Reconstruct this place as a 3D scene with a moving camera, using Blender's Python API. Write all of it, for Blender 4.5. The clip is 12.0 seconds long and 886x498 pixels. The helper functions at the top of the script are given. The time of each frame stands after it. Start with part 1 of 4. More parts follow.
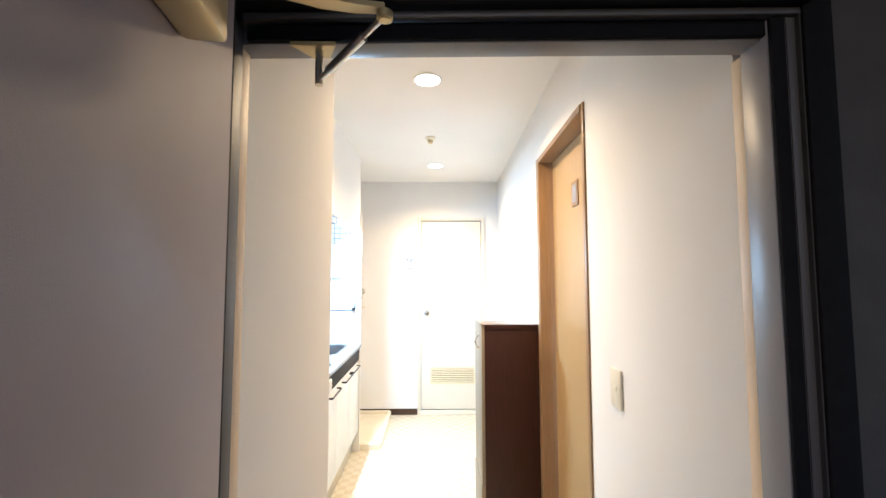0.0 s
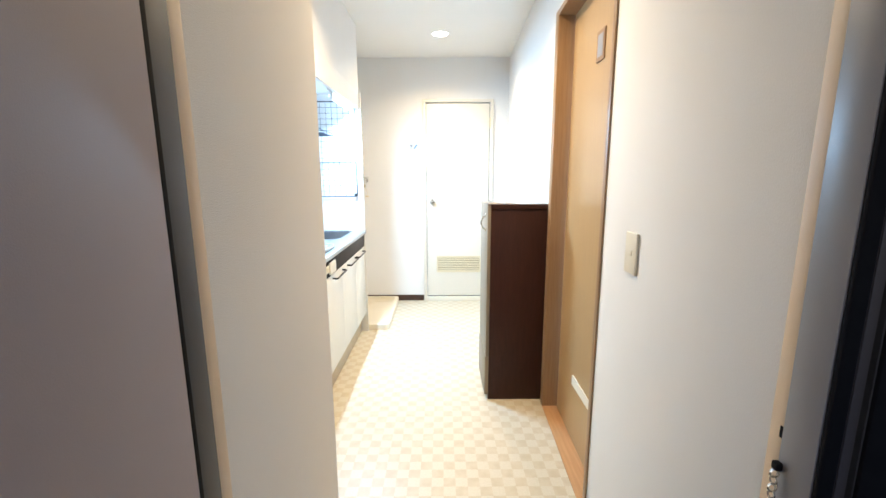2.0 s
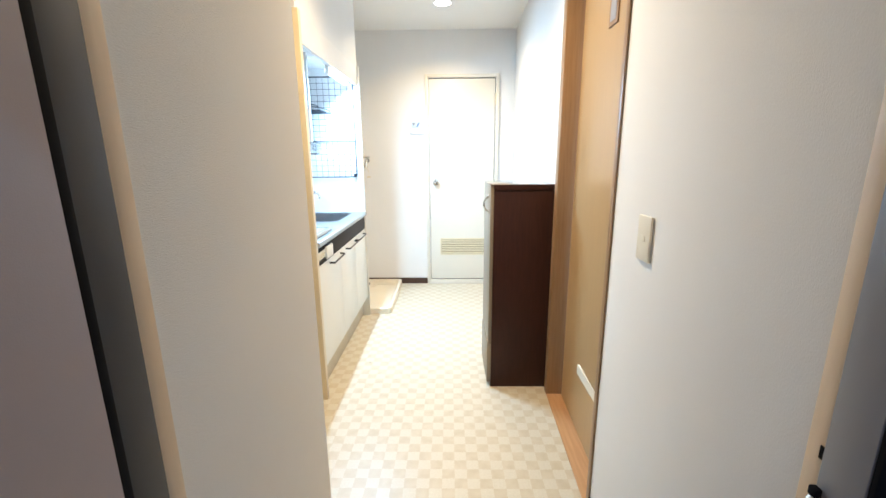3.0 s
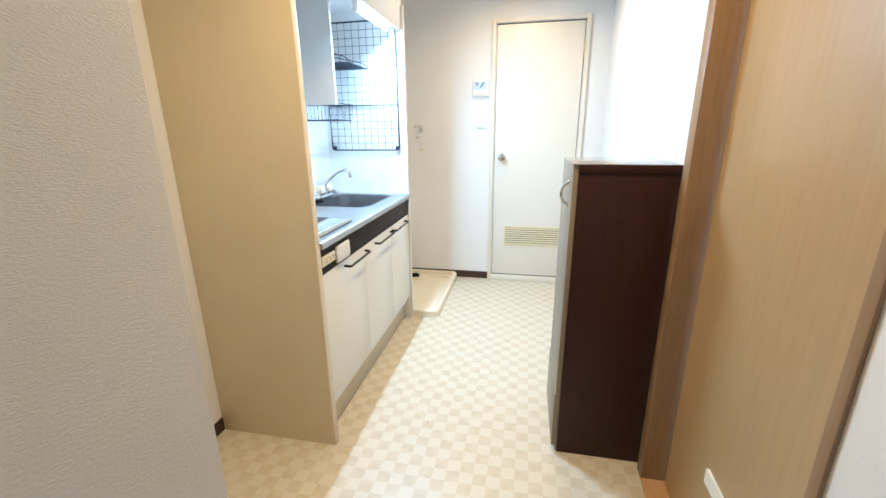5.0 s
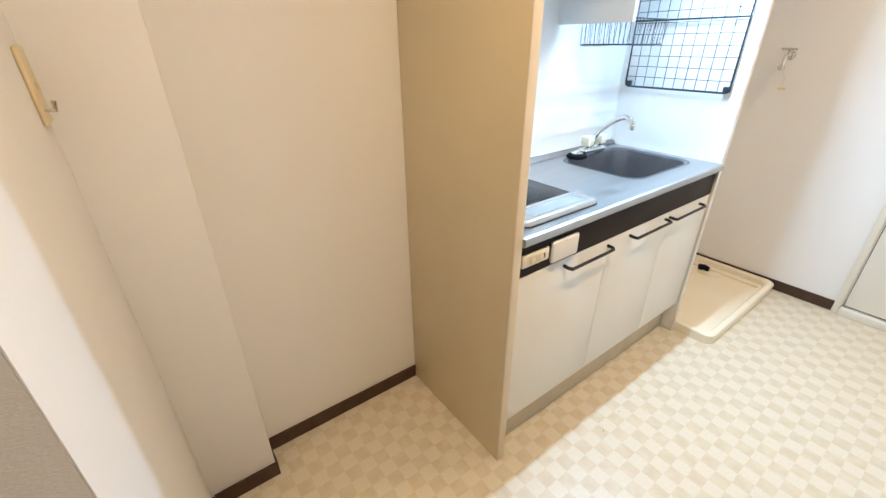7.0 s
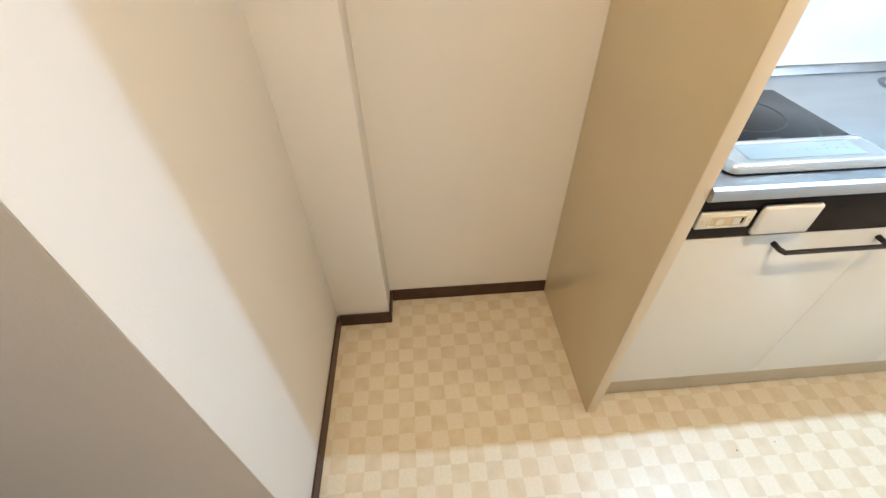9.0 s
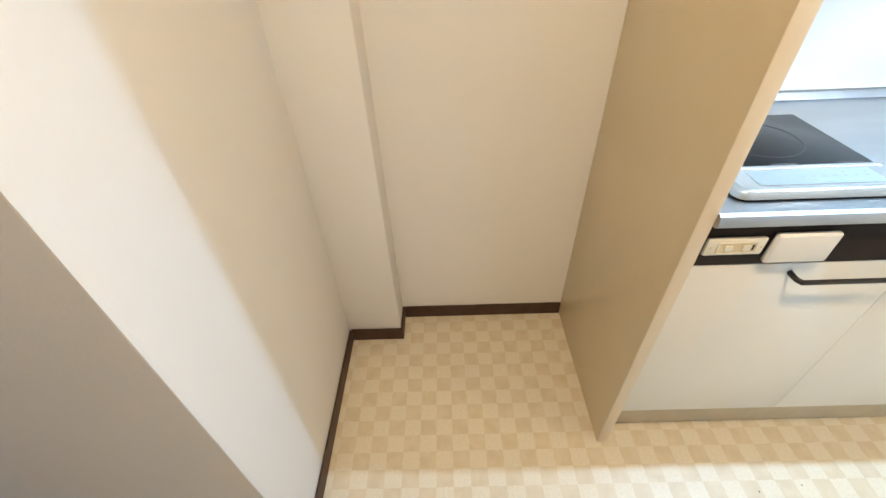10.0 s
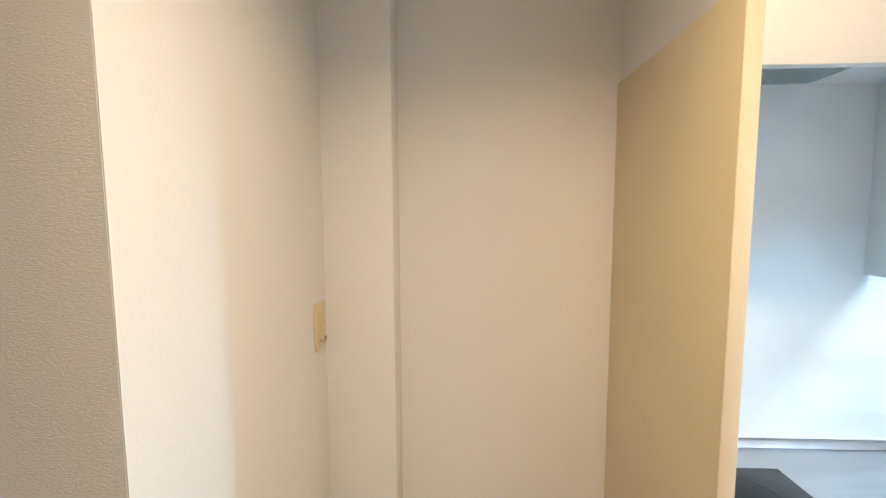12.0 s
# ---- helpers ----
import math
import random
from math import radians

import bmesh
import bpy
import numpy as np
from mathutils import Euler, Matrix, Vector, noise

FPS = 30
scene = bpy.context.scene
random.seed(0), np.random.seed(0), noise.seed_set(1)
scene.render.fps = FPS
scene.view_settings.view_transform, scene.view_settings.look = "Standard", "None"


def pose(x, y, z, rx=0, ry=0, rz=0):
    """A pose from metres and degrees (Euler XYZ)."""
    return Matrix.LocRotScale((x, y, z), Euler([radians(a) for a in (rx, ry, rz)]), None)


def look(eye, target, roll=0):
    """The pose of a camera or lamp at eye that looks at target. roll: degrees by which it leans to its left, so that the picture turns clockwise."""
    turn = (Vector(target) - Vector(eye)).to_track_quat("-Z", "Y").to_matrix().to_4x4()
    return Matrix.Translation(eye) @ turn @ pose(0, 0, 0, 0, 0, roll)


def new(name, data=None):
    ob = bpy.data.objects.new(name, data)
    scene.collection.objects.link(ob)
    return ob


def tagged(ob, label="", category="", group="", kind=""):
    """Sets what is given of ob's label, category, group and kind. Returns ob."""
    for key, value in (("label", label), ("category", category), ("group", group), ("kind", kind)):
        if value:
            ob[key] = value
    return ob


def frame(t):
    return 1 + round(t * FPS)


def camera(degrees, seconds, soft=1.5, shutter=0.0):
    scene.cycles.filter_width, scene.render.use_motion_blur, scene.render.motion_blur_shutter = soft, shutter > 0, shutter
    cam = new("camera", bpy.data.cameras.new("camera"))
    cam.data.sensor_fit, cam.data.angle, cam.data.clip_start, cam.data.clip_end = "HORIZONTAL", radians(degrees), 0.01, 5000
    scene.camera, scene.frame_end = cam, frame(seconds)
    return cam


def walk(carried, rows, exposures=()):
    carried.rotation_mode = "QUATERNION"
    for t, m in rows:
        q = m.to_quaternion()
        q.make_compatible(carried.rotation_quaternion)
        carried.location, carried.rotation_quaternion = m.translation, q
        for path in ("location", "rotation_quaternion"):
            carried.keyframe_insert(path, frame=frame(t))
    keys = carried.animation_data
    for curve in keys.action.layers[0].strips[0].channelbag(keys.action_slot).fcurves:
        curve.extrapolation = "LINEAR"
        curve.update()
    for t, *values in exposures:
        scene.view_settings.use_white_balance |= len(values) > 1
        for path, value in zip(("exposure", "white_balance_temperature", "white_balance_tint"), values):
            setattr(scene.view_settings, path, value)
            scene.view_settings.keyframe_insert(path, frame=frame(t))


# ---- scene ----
cam = camera(94.9, 12.0)
PATH = [
    (0, (-0.075, -0.136, 1.431), (-0.033, 1.859, 1.562), -0.1),
    (0.5, (-0.072, -0.132, 1.403), (-0.038, 1.867, 1.401), -0.2),
    (1, (-0.07, -0.107, 1.365), (-0.044, 1.887, 1.223), -0.1),
    (1.5, (-0.064, -0.072, 1.335), (-0.047, 1.911, 1.074), -0.1),
    (2, (-0.056, -0.012, 1.301), (-0.053, 1.939, 0.953), -0.2),
    (2.5, (-0.042, 0.015, 1.294), (-0.061, 1.976, 0.9), -0.3),
    (4.3, (0.029, 0.498, 1.262), (-0.108, 2.416, 0.714), -0.7),
    (4.5, (0.027, 0.572, 1.25), (-0.155, 2.487, 0.701), -0.6),
    (5, (0.036, 0.783, 1.266), (-0.343, 2.664, 0.702), -0.6),
    (5.5, (0.026, 0.941, 1.265), (-0.583, 2.747, 0.658), -0.3),
    (6, (0.015, 1.076, 1.287), (-0.887, 2.728, 0.61), -0.2),
    (6.5, (-0.019, 1.246, 1.282), (-1.213, 2.647, 0.5), -0.5),
    (7, (-0.035, 1.355, 1.333), (-1.472, 2.413, 0.429), -0.5),
    (7.5, (-0.078, 1.409, 1.354), (-1.62, 2.148, 0.317), 0.0),
    (7.7, (-0.08, 1.414, 1.35), (-1.648, 2.009, 0.259), -0.2),
    (9.5, (-0.128, 1.621, 1.284), (-1.587, 1.655, -0.083), -1.5),
    (10, (-0.11, 1.626, 1.3), (-1.638, 1.596, 0.01), -2.5),
    (10.5, (-0.075, 1.626, 1.355), (-1.784, 1.574, 0.318), -2.5),
    (11, (-0.042, 1.62, 1.439), (-1.897, 1.559, 0.695), -1.7),
    (11.3, (-0.027, 1.623, 1.488), (-1.939, 1.549, 0.907), -1.3),
    (11.5, (-0.009, 1.627, 1.517), (-1.952, 1.537, 1.053), -1.0),
    (12, (0.008, 1.615, 1.575), (-1.982, 1.531, 1.397), -0.2),
]
EXPOSURES = ((0.0, 0.88, 5600, 15), (1.5, 0.76, 5450, 13), (2.5, 0.65, 5350, 11), (4.5, 0.3, 5350, 11), (6.0, 0.18, 5600, 14), (7.5, 0.07, 5750, 16), (10.0, 0.19, 5550, 12), (12.0, 0.0, 5500, 12))
walk(cam, [(t, look(eye, target, roll)) for t, eye, target, roll in PATH], EXPOSURES)


# plan, in metres
H = 2.43
LX, RX, FY, DY = -0.42, 0.497, 4.17, 0.592
BX = -1.225
AY = 1.232
PY0, PY1, QY0, QY1 = 2.07, 2.1, 3.29, 3.315
CT = 0.872


# ---- light ----
world = bpy.data.worlds.new("sky")
scene.world = world
world.use_nodes = True
wn = world.node_tree.nodes
sky = wn.new("ShaderNodeTexSky")
sky.sky_type, sky.sun_disc = "NISHITA", False
sky.sun_elevation, sky.sun_rotation = radians(25), radians(200)
wn["Background"].inputs["Strength"].default_value = 0.08
world.node_tree.links.new(sky.outputs[0], wn["Background"].inputs["Color"])


def lamp(name, kind, energy, color, m, **more):
    data = bpy.data.lights.new(name, kind)
    data.energy, data.color = energy, color
    for k, v in more.items():
        setattr(data, k, v)
    ob = new(name, data)
    ob.matrix_world = m
    return ob


WARM, COOL = (1.0, 0.70, 0.35), (0.55, 0.815, 0.98)
DOWN = [(-0.11, 1.88), (-0.066, 3.5)]
for (x, y), watts in zip(DOWN, (15, 9.5)):
    lamp("downlight_lamp", "AREA", watts, WARM, pose(x, y, H - 0.012), shape="DISK", size=0.11, spread=radians(140))
lamp("tube_lamp", "AREA", 25, COOL, pose(-0.752, 2.97, 1.797) @ pose(0, 0, 0, 0, 28, 0).inverted(), shape="RECTANGLE", size=0.025, size_y=0.42)
lamp("side_room_window", "AREA", 40, (0.75, 0.85, 1.0), look((2.4, 1.5, 1.5), (0.6, 2.0, 1.2)), shape="RECTANGLE", size=1.0, size_y=1.4)


# ---- materials ----
def material(name, color, rough=0.5, metal=0.0, color2=None, scale=20.0, stretch=(1, 1, 1), bump=0.0, bump_scale=200.0, spec=0.5, coat=0.0, rough_var=0.0):
    """A node material: base colour with noise between two tones, a fine relief and a varying gloss, at real-world size."""
    m = bpy.data.materials.new(name)
    m.use_nodes = True
    n, l = m.node_tree.nodes, m.node_tree.links
    b = n["Principled BSDF"]
    b.inputs["Base Color"].default_value = (*color, 1)
    b.inputs["Roughness"].default_value = rough
    b.inputs["Metallic"].default_value = metal
    b.inputs["Specular IOR Level"].default_value = spec
    b.inputs["Coat Weight"].default_value = coat
    geo = n.new("ShaderNodeNewGeometry")
    mp = n.new("ShaderNodeMapping")
    mp.inputs["Scale"].default_value = stretch
    l.new(geo.outputs["Position"], mp.inputs["Vector"])
    if color2:
        t = n.new("ShaderNodeTexNoise")
        t.inputs["Scale"].default_value, t.inputs["Detail"].default_value = scale, 6
        r = n.new("ShaderNodeValToRGB")
        r.color_ramp.elements[0].position, r.color_ramp.elements[1].position = 0.32, 0.68
        r.color_ramp.elements[0].color, r.color_ramp.elements[1].color = (*color, 1), (*color2, 1)
        l.new(mp.outputs[0], t.inputs["Vector"]), l.new(t.outputs["Fac"], r.inputs["Fac"])
        l.new(r.outputs["Color"], b.inputs["Base Color"])
    if rough_var:
        t = n.new("ShaderNodeTexNoise")
        t.inputs["Scale"].default_value, t.inputs["Detail"].default_value = 9, 4
        k = n.new("ShaderNodeMapRange")
        k.inputs["To Min"].default_value, k.inputs["To Max"].default_value = rough - rough_var, rough + rough_var
        l.new(mp.outputs[0], t.inputs["Vector"]), l.new(t.outputs["Fac"], k.inputs["Value"]), l.new(k.outputs[0], b.inputs["Roughness"])
    if bump:
        t = n.new("ShaderNodeTexNoise")
        t.inputs["Scale"].default_value, t.inputs["Detail"].default_value = bump_scale, 3
        u = n.new("ShaderNodeBump")
        u.inputs["Strength"].default_value, u.inputs["Distance"].default_value = bump, 0.001
        l.new(mp.outputs[0], t.inputs["Vector"]), l.new(t.outputs["Fac"], u.inputs["Height"]), l.new(u.outputs["Normal"], b.inputs["Normal"])
    return m


def glow(name, color, strength):
    m = bpy.data.materials.new(name)
    m.use_nodes = True
    b = m.node_tree.nodes["Principled BSDF"]
    b.inputs["Base Color"].default_value = (0.8, 0.8, 0.8, 1)
    b.inputs["Emission Color"].default_value, b.inputs["Emission Strength"].default_value = (*color, 1), strength
    return m


def vinyl_material():
    """Cushion floor: 5 cm checks in two cream tones, mottled, with a satin sheen."""
    m = material("vinyl_checks", (0.7, 0.6, 0.42), rough=0.36, bump=0.25, bump_scale=260, rough_var=0.08)
    n, l = m.node_tree.nodes, m.node_tree.links
    b = n["Principled BSDF"]
    geo = n.new("ShaderNodeNewGeometry")
    warp = n.new("ShaderNodeTexNoise")
    warp.inputs["Scale"].default_value = 90
    sub = n.new("ShaderNodeVectorMath")
    sub.operation = "MULTIPLY_ADD"
    sub.inputs[1].default_value, sub.inputs[2].default_value = (0.007, 0.007, 0), (-0.0005, 0.026, 0)
    add = n.new("ShaderNodeVectorMath")
    add.operation = "ADD"
    l.new(geo.outputs["Position"], warp.inputs["Vector"]), l.new(warp.outputs["Color"], sub.inputs[0])
    l.new(geo.outputs["Position"], add.inputs[0]), l.new(sub.outputs[0], add.inputs[1])
    flat = n.new("ShaderNodeVectorMath")
    flat.operation = "MULTIPLY"
    flat.inputs[1].default_value = (1, 1, 0)
    l.new(add.outputs[0], flat.inputs[0])
    lift = n.new("ShaderNodeVectorMath")
    lift.operation = "ADD"
    lift.inputs[1].default_value = (0, 0, 0.011)
    l.new(flat.outputs[0], lift.inputs[0])
    c = n.new("ShaderNodeTexChecker")
    c.inputs["Scale"].default_value = 1 / 0.0515
    l.new(lift.outputs[0], c.inputs["Vector"])
    mott = n.new("ShaderNodeTexNoise")
    mott.inputs["Scale"].default_value, mott.inputs["Detail"].default_value = 130, 5
    big = n.new("ShaderNodeTexNoise")
    big.inputs["Scale"].default_value, big.inputs["Detail"].default_value = 22, 3
    l.new(geo.outputs["Position"], mott.inputs["Vector"]), l.new(geo.outputs["Position"], big.inputs["Vector"])
    tones = []
    for i, (a, z) in enumerate((((0.62, 0.565, 0.445), (0.665, 0.61, 0.495)), ((0.56, 0.48, 0.34), (0.615, 0.54, 0.405)))):
        r = n.new("ShaderNodeValToRGB")
        r.color_ramp.elements[0].position, r.color_ramp.elements[1].position = 0.35, 0.65
        r.color_ramp.elements[0].color, r.color_ramp.elements[1].color = (*a, 1), (*z, 1)
        l.new((mott if i == 0 else big).outputs["Fac"], r.inputs["Fac"])
        tones.append(r)
    mix = n.new("ShaderNodeMix")
    mix.data_type = "RGBA"
    l.new(c.outputs["Fac"], mix.inputs["Factor"])
    l.new(tones[0].outputs["Color"], mix.inputs[6]), l.new(tones[1].outputs["Color"], mix.inputs[7])
    l.new(mix.outputs[2], b.inputs["Base Color"])
    return m


M = dict(
    paper=material("wallpaper_white", (0.79, 0.772, 0.748), rough=0.75, color2=(0.815, 0.80, 0.78), scale=3, stretch=(1, 1, 0.5), bump=0.35, bump_scale=420, spec=0.3),
    ribbed=material("wallpaper_ribbed", (0.76, 0.735, 0.705), rough=0.75, color2=(0.775, 0.75, 0.72), scale=3, stretch=(1, 0.3, 1), bump=0.7, bump_scale=680, spec=0.3),
    ceiling=material("ceiling_paper", (0.82, 0.80, 0.76), rough=0.8, bump=0.7, bump_scale=300, color2=(0.84, 0.82, 0.785), scale=2, spec=0.3),
    vinyl=vinyl_material(),
    beige=material("beige_board", (0.70, 0.585, 0.37), rough=0.36, color2=(0.73, 0.615, 0.395), scale=4, coat=0.15, bump=0.12, bump_scale=350, rough_var=0.06),
    edge=material("board_edge_band", (0.74, 0.63, 0.46), rough=0.4, color2=(0.77, 0.66, 0.49), scale=12),
    cream=material("cream_cabinet_board", (0.78, 0.755, 0.69), rough=0.33, color2=(0.80, 0.775, 0.715), scale=5, rough_var=0.05),
    white=material("white_splash_board", (0.76, 0.775, 0.77), rough=0.25, color2=(0.84, 0.85, 0.84), scale=4, rough_var=0.05),
    kick=material("kick_board", (0.62, 0.53, 0.38), rough=0.5, color2=(0.56, 0.48, 0.34), scale=15),
    baseboard=material("brown_vinyl_baseboard", (0.055, 0.029, 0.018), rough=0.5, color2=(0.072, 0.04, 0.026), scale=25, spec=0.3),
    darkband=material("dark_brown_gloss_board", (0.022, 0.014, 0.011), rough=0.5, color2=(0.028, 0.018, 0.014), scale=9, spec=0.15),
    shoe=material("dark_walnut_laminate", (0.028, 0.0075, 0.004), rough=0.5, spec=0.3, color2=(0.04, 0.011, 0.006), scale=14, stretch=(6, 6, 0.7), bump=0.1, bump_scale=120, rough_var=0.05),
    # Base colour lifted above the walnut to carry the top's grazing reflection.
    shoetop=material("laminate_top_sheen", (0.15, 0.095, 0.075), rough=0.3, color2=(0.17, 0.11, 0.088), scale=14, coat=1.0, spec=0.8),
    shoedoor=material("pale_glossy_cabinet_door", (0.25, 0.21, 0.155), rough=0.42, color2=(0.28, 0.238, 0.18), scale=5, stretch=(5, 5, 0.5), spec=0.3),
    wood=material("light_wood_grain_sheet", (0.415, 0.28, 0.135), rough=0.32, color2=(0.45, 0.31, 0.152), scale=9, stretch=(9, 9, 0.55), bump=0.08, bump_scale=90, rough_var=0.06),
    woodframe=material("wood_grain_frame", (0.27, 0.162, 0.08), rough=0.38, color2=(0.325, 0.202, 0.105), scale=10, stretch=(9, 9, 0.5), bump=0.08, bump_scale=90),
    sillwood=material("wood_grain_sill", (0.48, 0.27, 0.12), rough=0.38, color2=(0.56, 0.33, 0.16), scale=10, stretch=(9, 0.6, 9)),
    tan=material("tan_jamb_wood", (0.58, 0.45, 0.31), rough=0.5, color2=(0.64, 0.50, 0.35), scale=9, stretch=(6, 6, 0.5)),
    doorcream=material("cream_painted_door", (0.77, 0.725, 0.63), rough=0.42, color2=(0.79, 0.745, 0.655), scale=3, bump=0.15, bump_scale=500),
    frameivory=material("ivory_door_frame", (0.74, 0.69, 0.59), rough=0.4, color2=(0.76, 0.715, 0.62), scale=6),
    louvre=material("yellowed_plastic_louvre", (0.76, 0.67, 0.46), rough=0.4),
    ventshade=material("vent_slat_shadow", (0.20, 0.13, 0.065), rough=0.8),
    gap=material("dark_gap", (0.012, 0.01, 0.01), rough=0.9),
    leaf=material("grey_brown_door_sheet", (0.26, 0.215, 0.235), rough=0.6, color2=(0.285, 0.24, 0.258), scale=3, bump=0.2, bump_scale=650, rough_var=0.04, spec=0.3),
    jamb=material("grey_satin_steel_frame", (0.185, 0.182, 0.205), rough=0.36, color2=(0.20, 0.196, 0.218), scale=3, bump=0.1, bump_scale=500),
    # Same steel as the jamb, darkened for the dimmer light on the left reveal.
    shadedjamb=material("shaded_grey_steel_frame", (0.038, 0.037, 0.045), rough=0.5, color2=(0.045, 0.044, 0.052), scale=4, bump=0.1, bump_scale=500),
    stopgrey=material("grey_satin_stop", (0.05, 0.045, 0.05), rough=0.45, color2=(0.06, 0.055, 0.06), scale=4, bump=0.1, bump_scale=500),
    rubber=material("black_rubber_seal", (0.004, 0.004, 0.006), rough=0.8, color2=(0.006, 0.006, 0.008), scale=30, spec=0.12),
    outwall=material("dark_outer_render", (0.028, 0.027, 0.03), rough=0.9, color2=(0.038, 0.037, 0.04), scale=12, bump=1.0, bump_scale=160),
    concrete=material("corridor_concrete", (0.25, 0.245, 0.24), rough=0.8, color2=(0.32, 0.31, 0.3), scale=6, bump=0.8, bump_scale=120),
    steel=material("stainless_steel", (0.45, 0.45, 0.455), rough=0.33, metal=1.0, color2=(0.52, 0.52, 0.525), scale=9, stretch=(3, 0.5, 1), rough_var=0.1),
    steeledge=material("steel_front_edge", (0.46, 0.465, 0.475), rough=0.5, metal=1.0, color2=(0.5, 0.505, 0.515), scale=12),
    # Darker copy of the worktop steel; the rim's shade is in the colour.
    backsteel=material("shaded_steel_rim", (0.27, 0.27, 0.28), rough=0.42, metal=1.0, color2=(0.33, 0.33, 0.34), scale=14, rough_var=0.06),
    sinksteel=material("sink_steel", (0.17, 0.17, 0.18), rough=0.5, metal=0.85, color2=(0.20, 0.20, 0.21), scale=18, bump=0.08, bump_scale=500),
    chrome=material("chrome", (0.78, 0.77, 0.75), rough=0.12, metal=1.0),
    nickel=material("satin_nickel", (0.70, 0.66, 0.58), rough=0.25, metal=1.0),
    brass=material("aged_gold_closer_paint", (0.50, 0.39, 0.20), rough=0.36, metal=0.55, color2=(0.56, 0.44, 0.24), scale=14),
    blackglass=material("black_glass_hob", (0.008, 0.008, 0.009), rough=0.25, spec=0.2, rough_var=0.03),
    ring=material("grey_hob_print", (0.05, 0.05, 0.055), rough=0.25),
    silver=material("silver_control_plastic", (0.38, 0.405, 0.415), rough=0.26, metal=0.35),
    palepanel=material("pale_blue_control_foil", (0.30, 0.375, 0.42), rough=0.3),
    wire=material("black_coated_wire", (0.02, 0.025, 0.035), rough=0.35),
    handle=material("black_metal_handle", (0.02, 0.015, 0.014), rough=0.28, metal=0.4),
    ivory=material("ivory_plastic", (0.78, 0.73, 0.60), rough=0.32),
    whiteplastic=material("white_plastic", (0.80, 0.78, 0.74), rough=0.32),
    brassplate=material("yellowed_outlet_plate", (0.70, 0.58, 0.36), rough=0.35),
    pan=material("ivory_washing_pan", (0.80, 0.72, 0.56), rough=0.28, color2=(0.82, 0.75, 0.6), scale=6, coat=0.2),
    grey=material("grey_print", (0.30, 0.30, 0.33), rough=0.5),
    blue=material("blue_print", (0.12, 0.22, 0.45), rough=0.4),
    lightprint=material("pale_display", (0.62, 0.70, 0.78), rough=0.2),
    greyknob=material("ivory_square_knob", (0.80, 0.77, 0.62), rough=0.3),
    filter=material("aluminium_filter", (0.58, 0.64, 0.64), rough=0.5, metal=0.15),
    white_tape=material("white_vinyl_strip", (0.82, 0.78, 0.66), rough=0.35),
    lens=glow("downlight_diffuser", (1.0, 0.86, 0.66), 9),
    tube=glow("tube_glass", (0.72, 0.88, 1.0), 7),
)

# ---- building helpers ----
ORIGIN = {}


def box(bm, x0, x1, y0, y1, z0, z1):
    vs = [bm.verts.new((x, y, z)) for x in (x0, x1) for y in (y0, y1) for z in (z0, z1)]
    for f in ((0, 1, 3, 2), (4, 6, 7, 5), (0, 4, 5, 1), (2, 3, 7, 6), (0, 2, 6, 4), (1, 5, 7, 3)):
        bm.faces.new([vs[i] for i in f])
    return bm


def block(x0, x1, y0, y1, z0, z1, r=0.0, seg=2):
    bm = box(bmesh.new(), x0, x1, y0, y1, z0, z1)
    if r:
        bmesh.ops.bevel(bm, geom=bm.edges[:], offset=r, segments=seg, affect="EDGES", profile=0.5)
    return bm


def prism(poly, axis, a, b, r=0.0):
    """A polygon of (u, v) pushed along an axis: x takes (y, z), y takes (x, z), z takes (x, y)."""
    bm = bmesh.new()
    at = {"x": lambda u, v, w: (w, u, v), "y": lambda u, v, w: (u, w, v), "z": lambda u, v, w: (u, v, w)}[axis]
    lo, hi = [bm.verts.new(at(u, v, a)) for u, v in poly], [bm.verts.new(at(u, v, b)) for u, v in poly]
    bm.faces.new(lo), bm.faces.new(hi)
    for i in range(len(poly)):
        j = (i + 1) % len(poly)
        bm.faces.new((lo[i], lo[j], hi[j], hi[i]))
    if r:
        bmesh.ops.bevel(bm, geom=bm.edges[:], offset=r, segments=2, affect="EDGES")
    return bm


def wire(bm, points, r, seg=6):
    """A round rod through the points, with mitred bends and closed ends."""
    pts = [Vector(p) for p in points]
    rings = []
    for i, p in enumerate(pts):
        d = ((pts[min(i + 1, len(pts) - 1)] - p).normalized() + (p - pts[max(i - 1, 0)]).normalized())
        d = d.normalized() if d.length > 1e-6 else Vector((0, 0, 1))
        q = d.to_track_quat("Z", "Y")
        rings.append([bm.verts.new(p + q @ Vector((r * math.cos(a), r * math.sin(a), 0))) for a in (2 * math.pi * k / seg for k in range(seg))])
    for a, b in zip(rings, rings[1:]):
        for k in range(seg):
            bm.faces.new((a[k], a[(k + 1) % seg], b[(k + 1) % seg], b[k]))
    bm.faces.new(rings[0]), bm.faces.new(rings[-1])
    return bm


def arc(c, u, v, r, a0, a1, n=8):
    c, u, v = Vector(c), Vector(u), Vector(v)
    return [c + r * (math.cos(t) * u + math.sin(t) * v) for t in (radians(a0 + (a1 - a0) * i / n) for i in range(n + 1))]


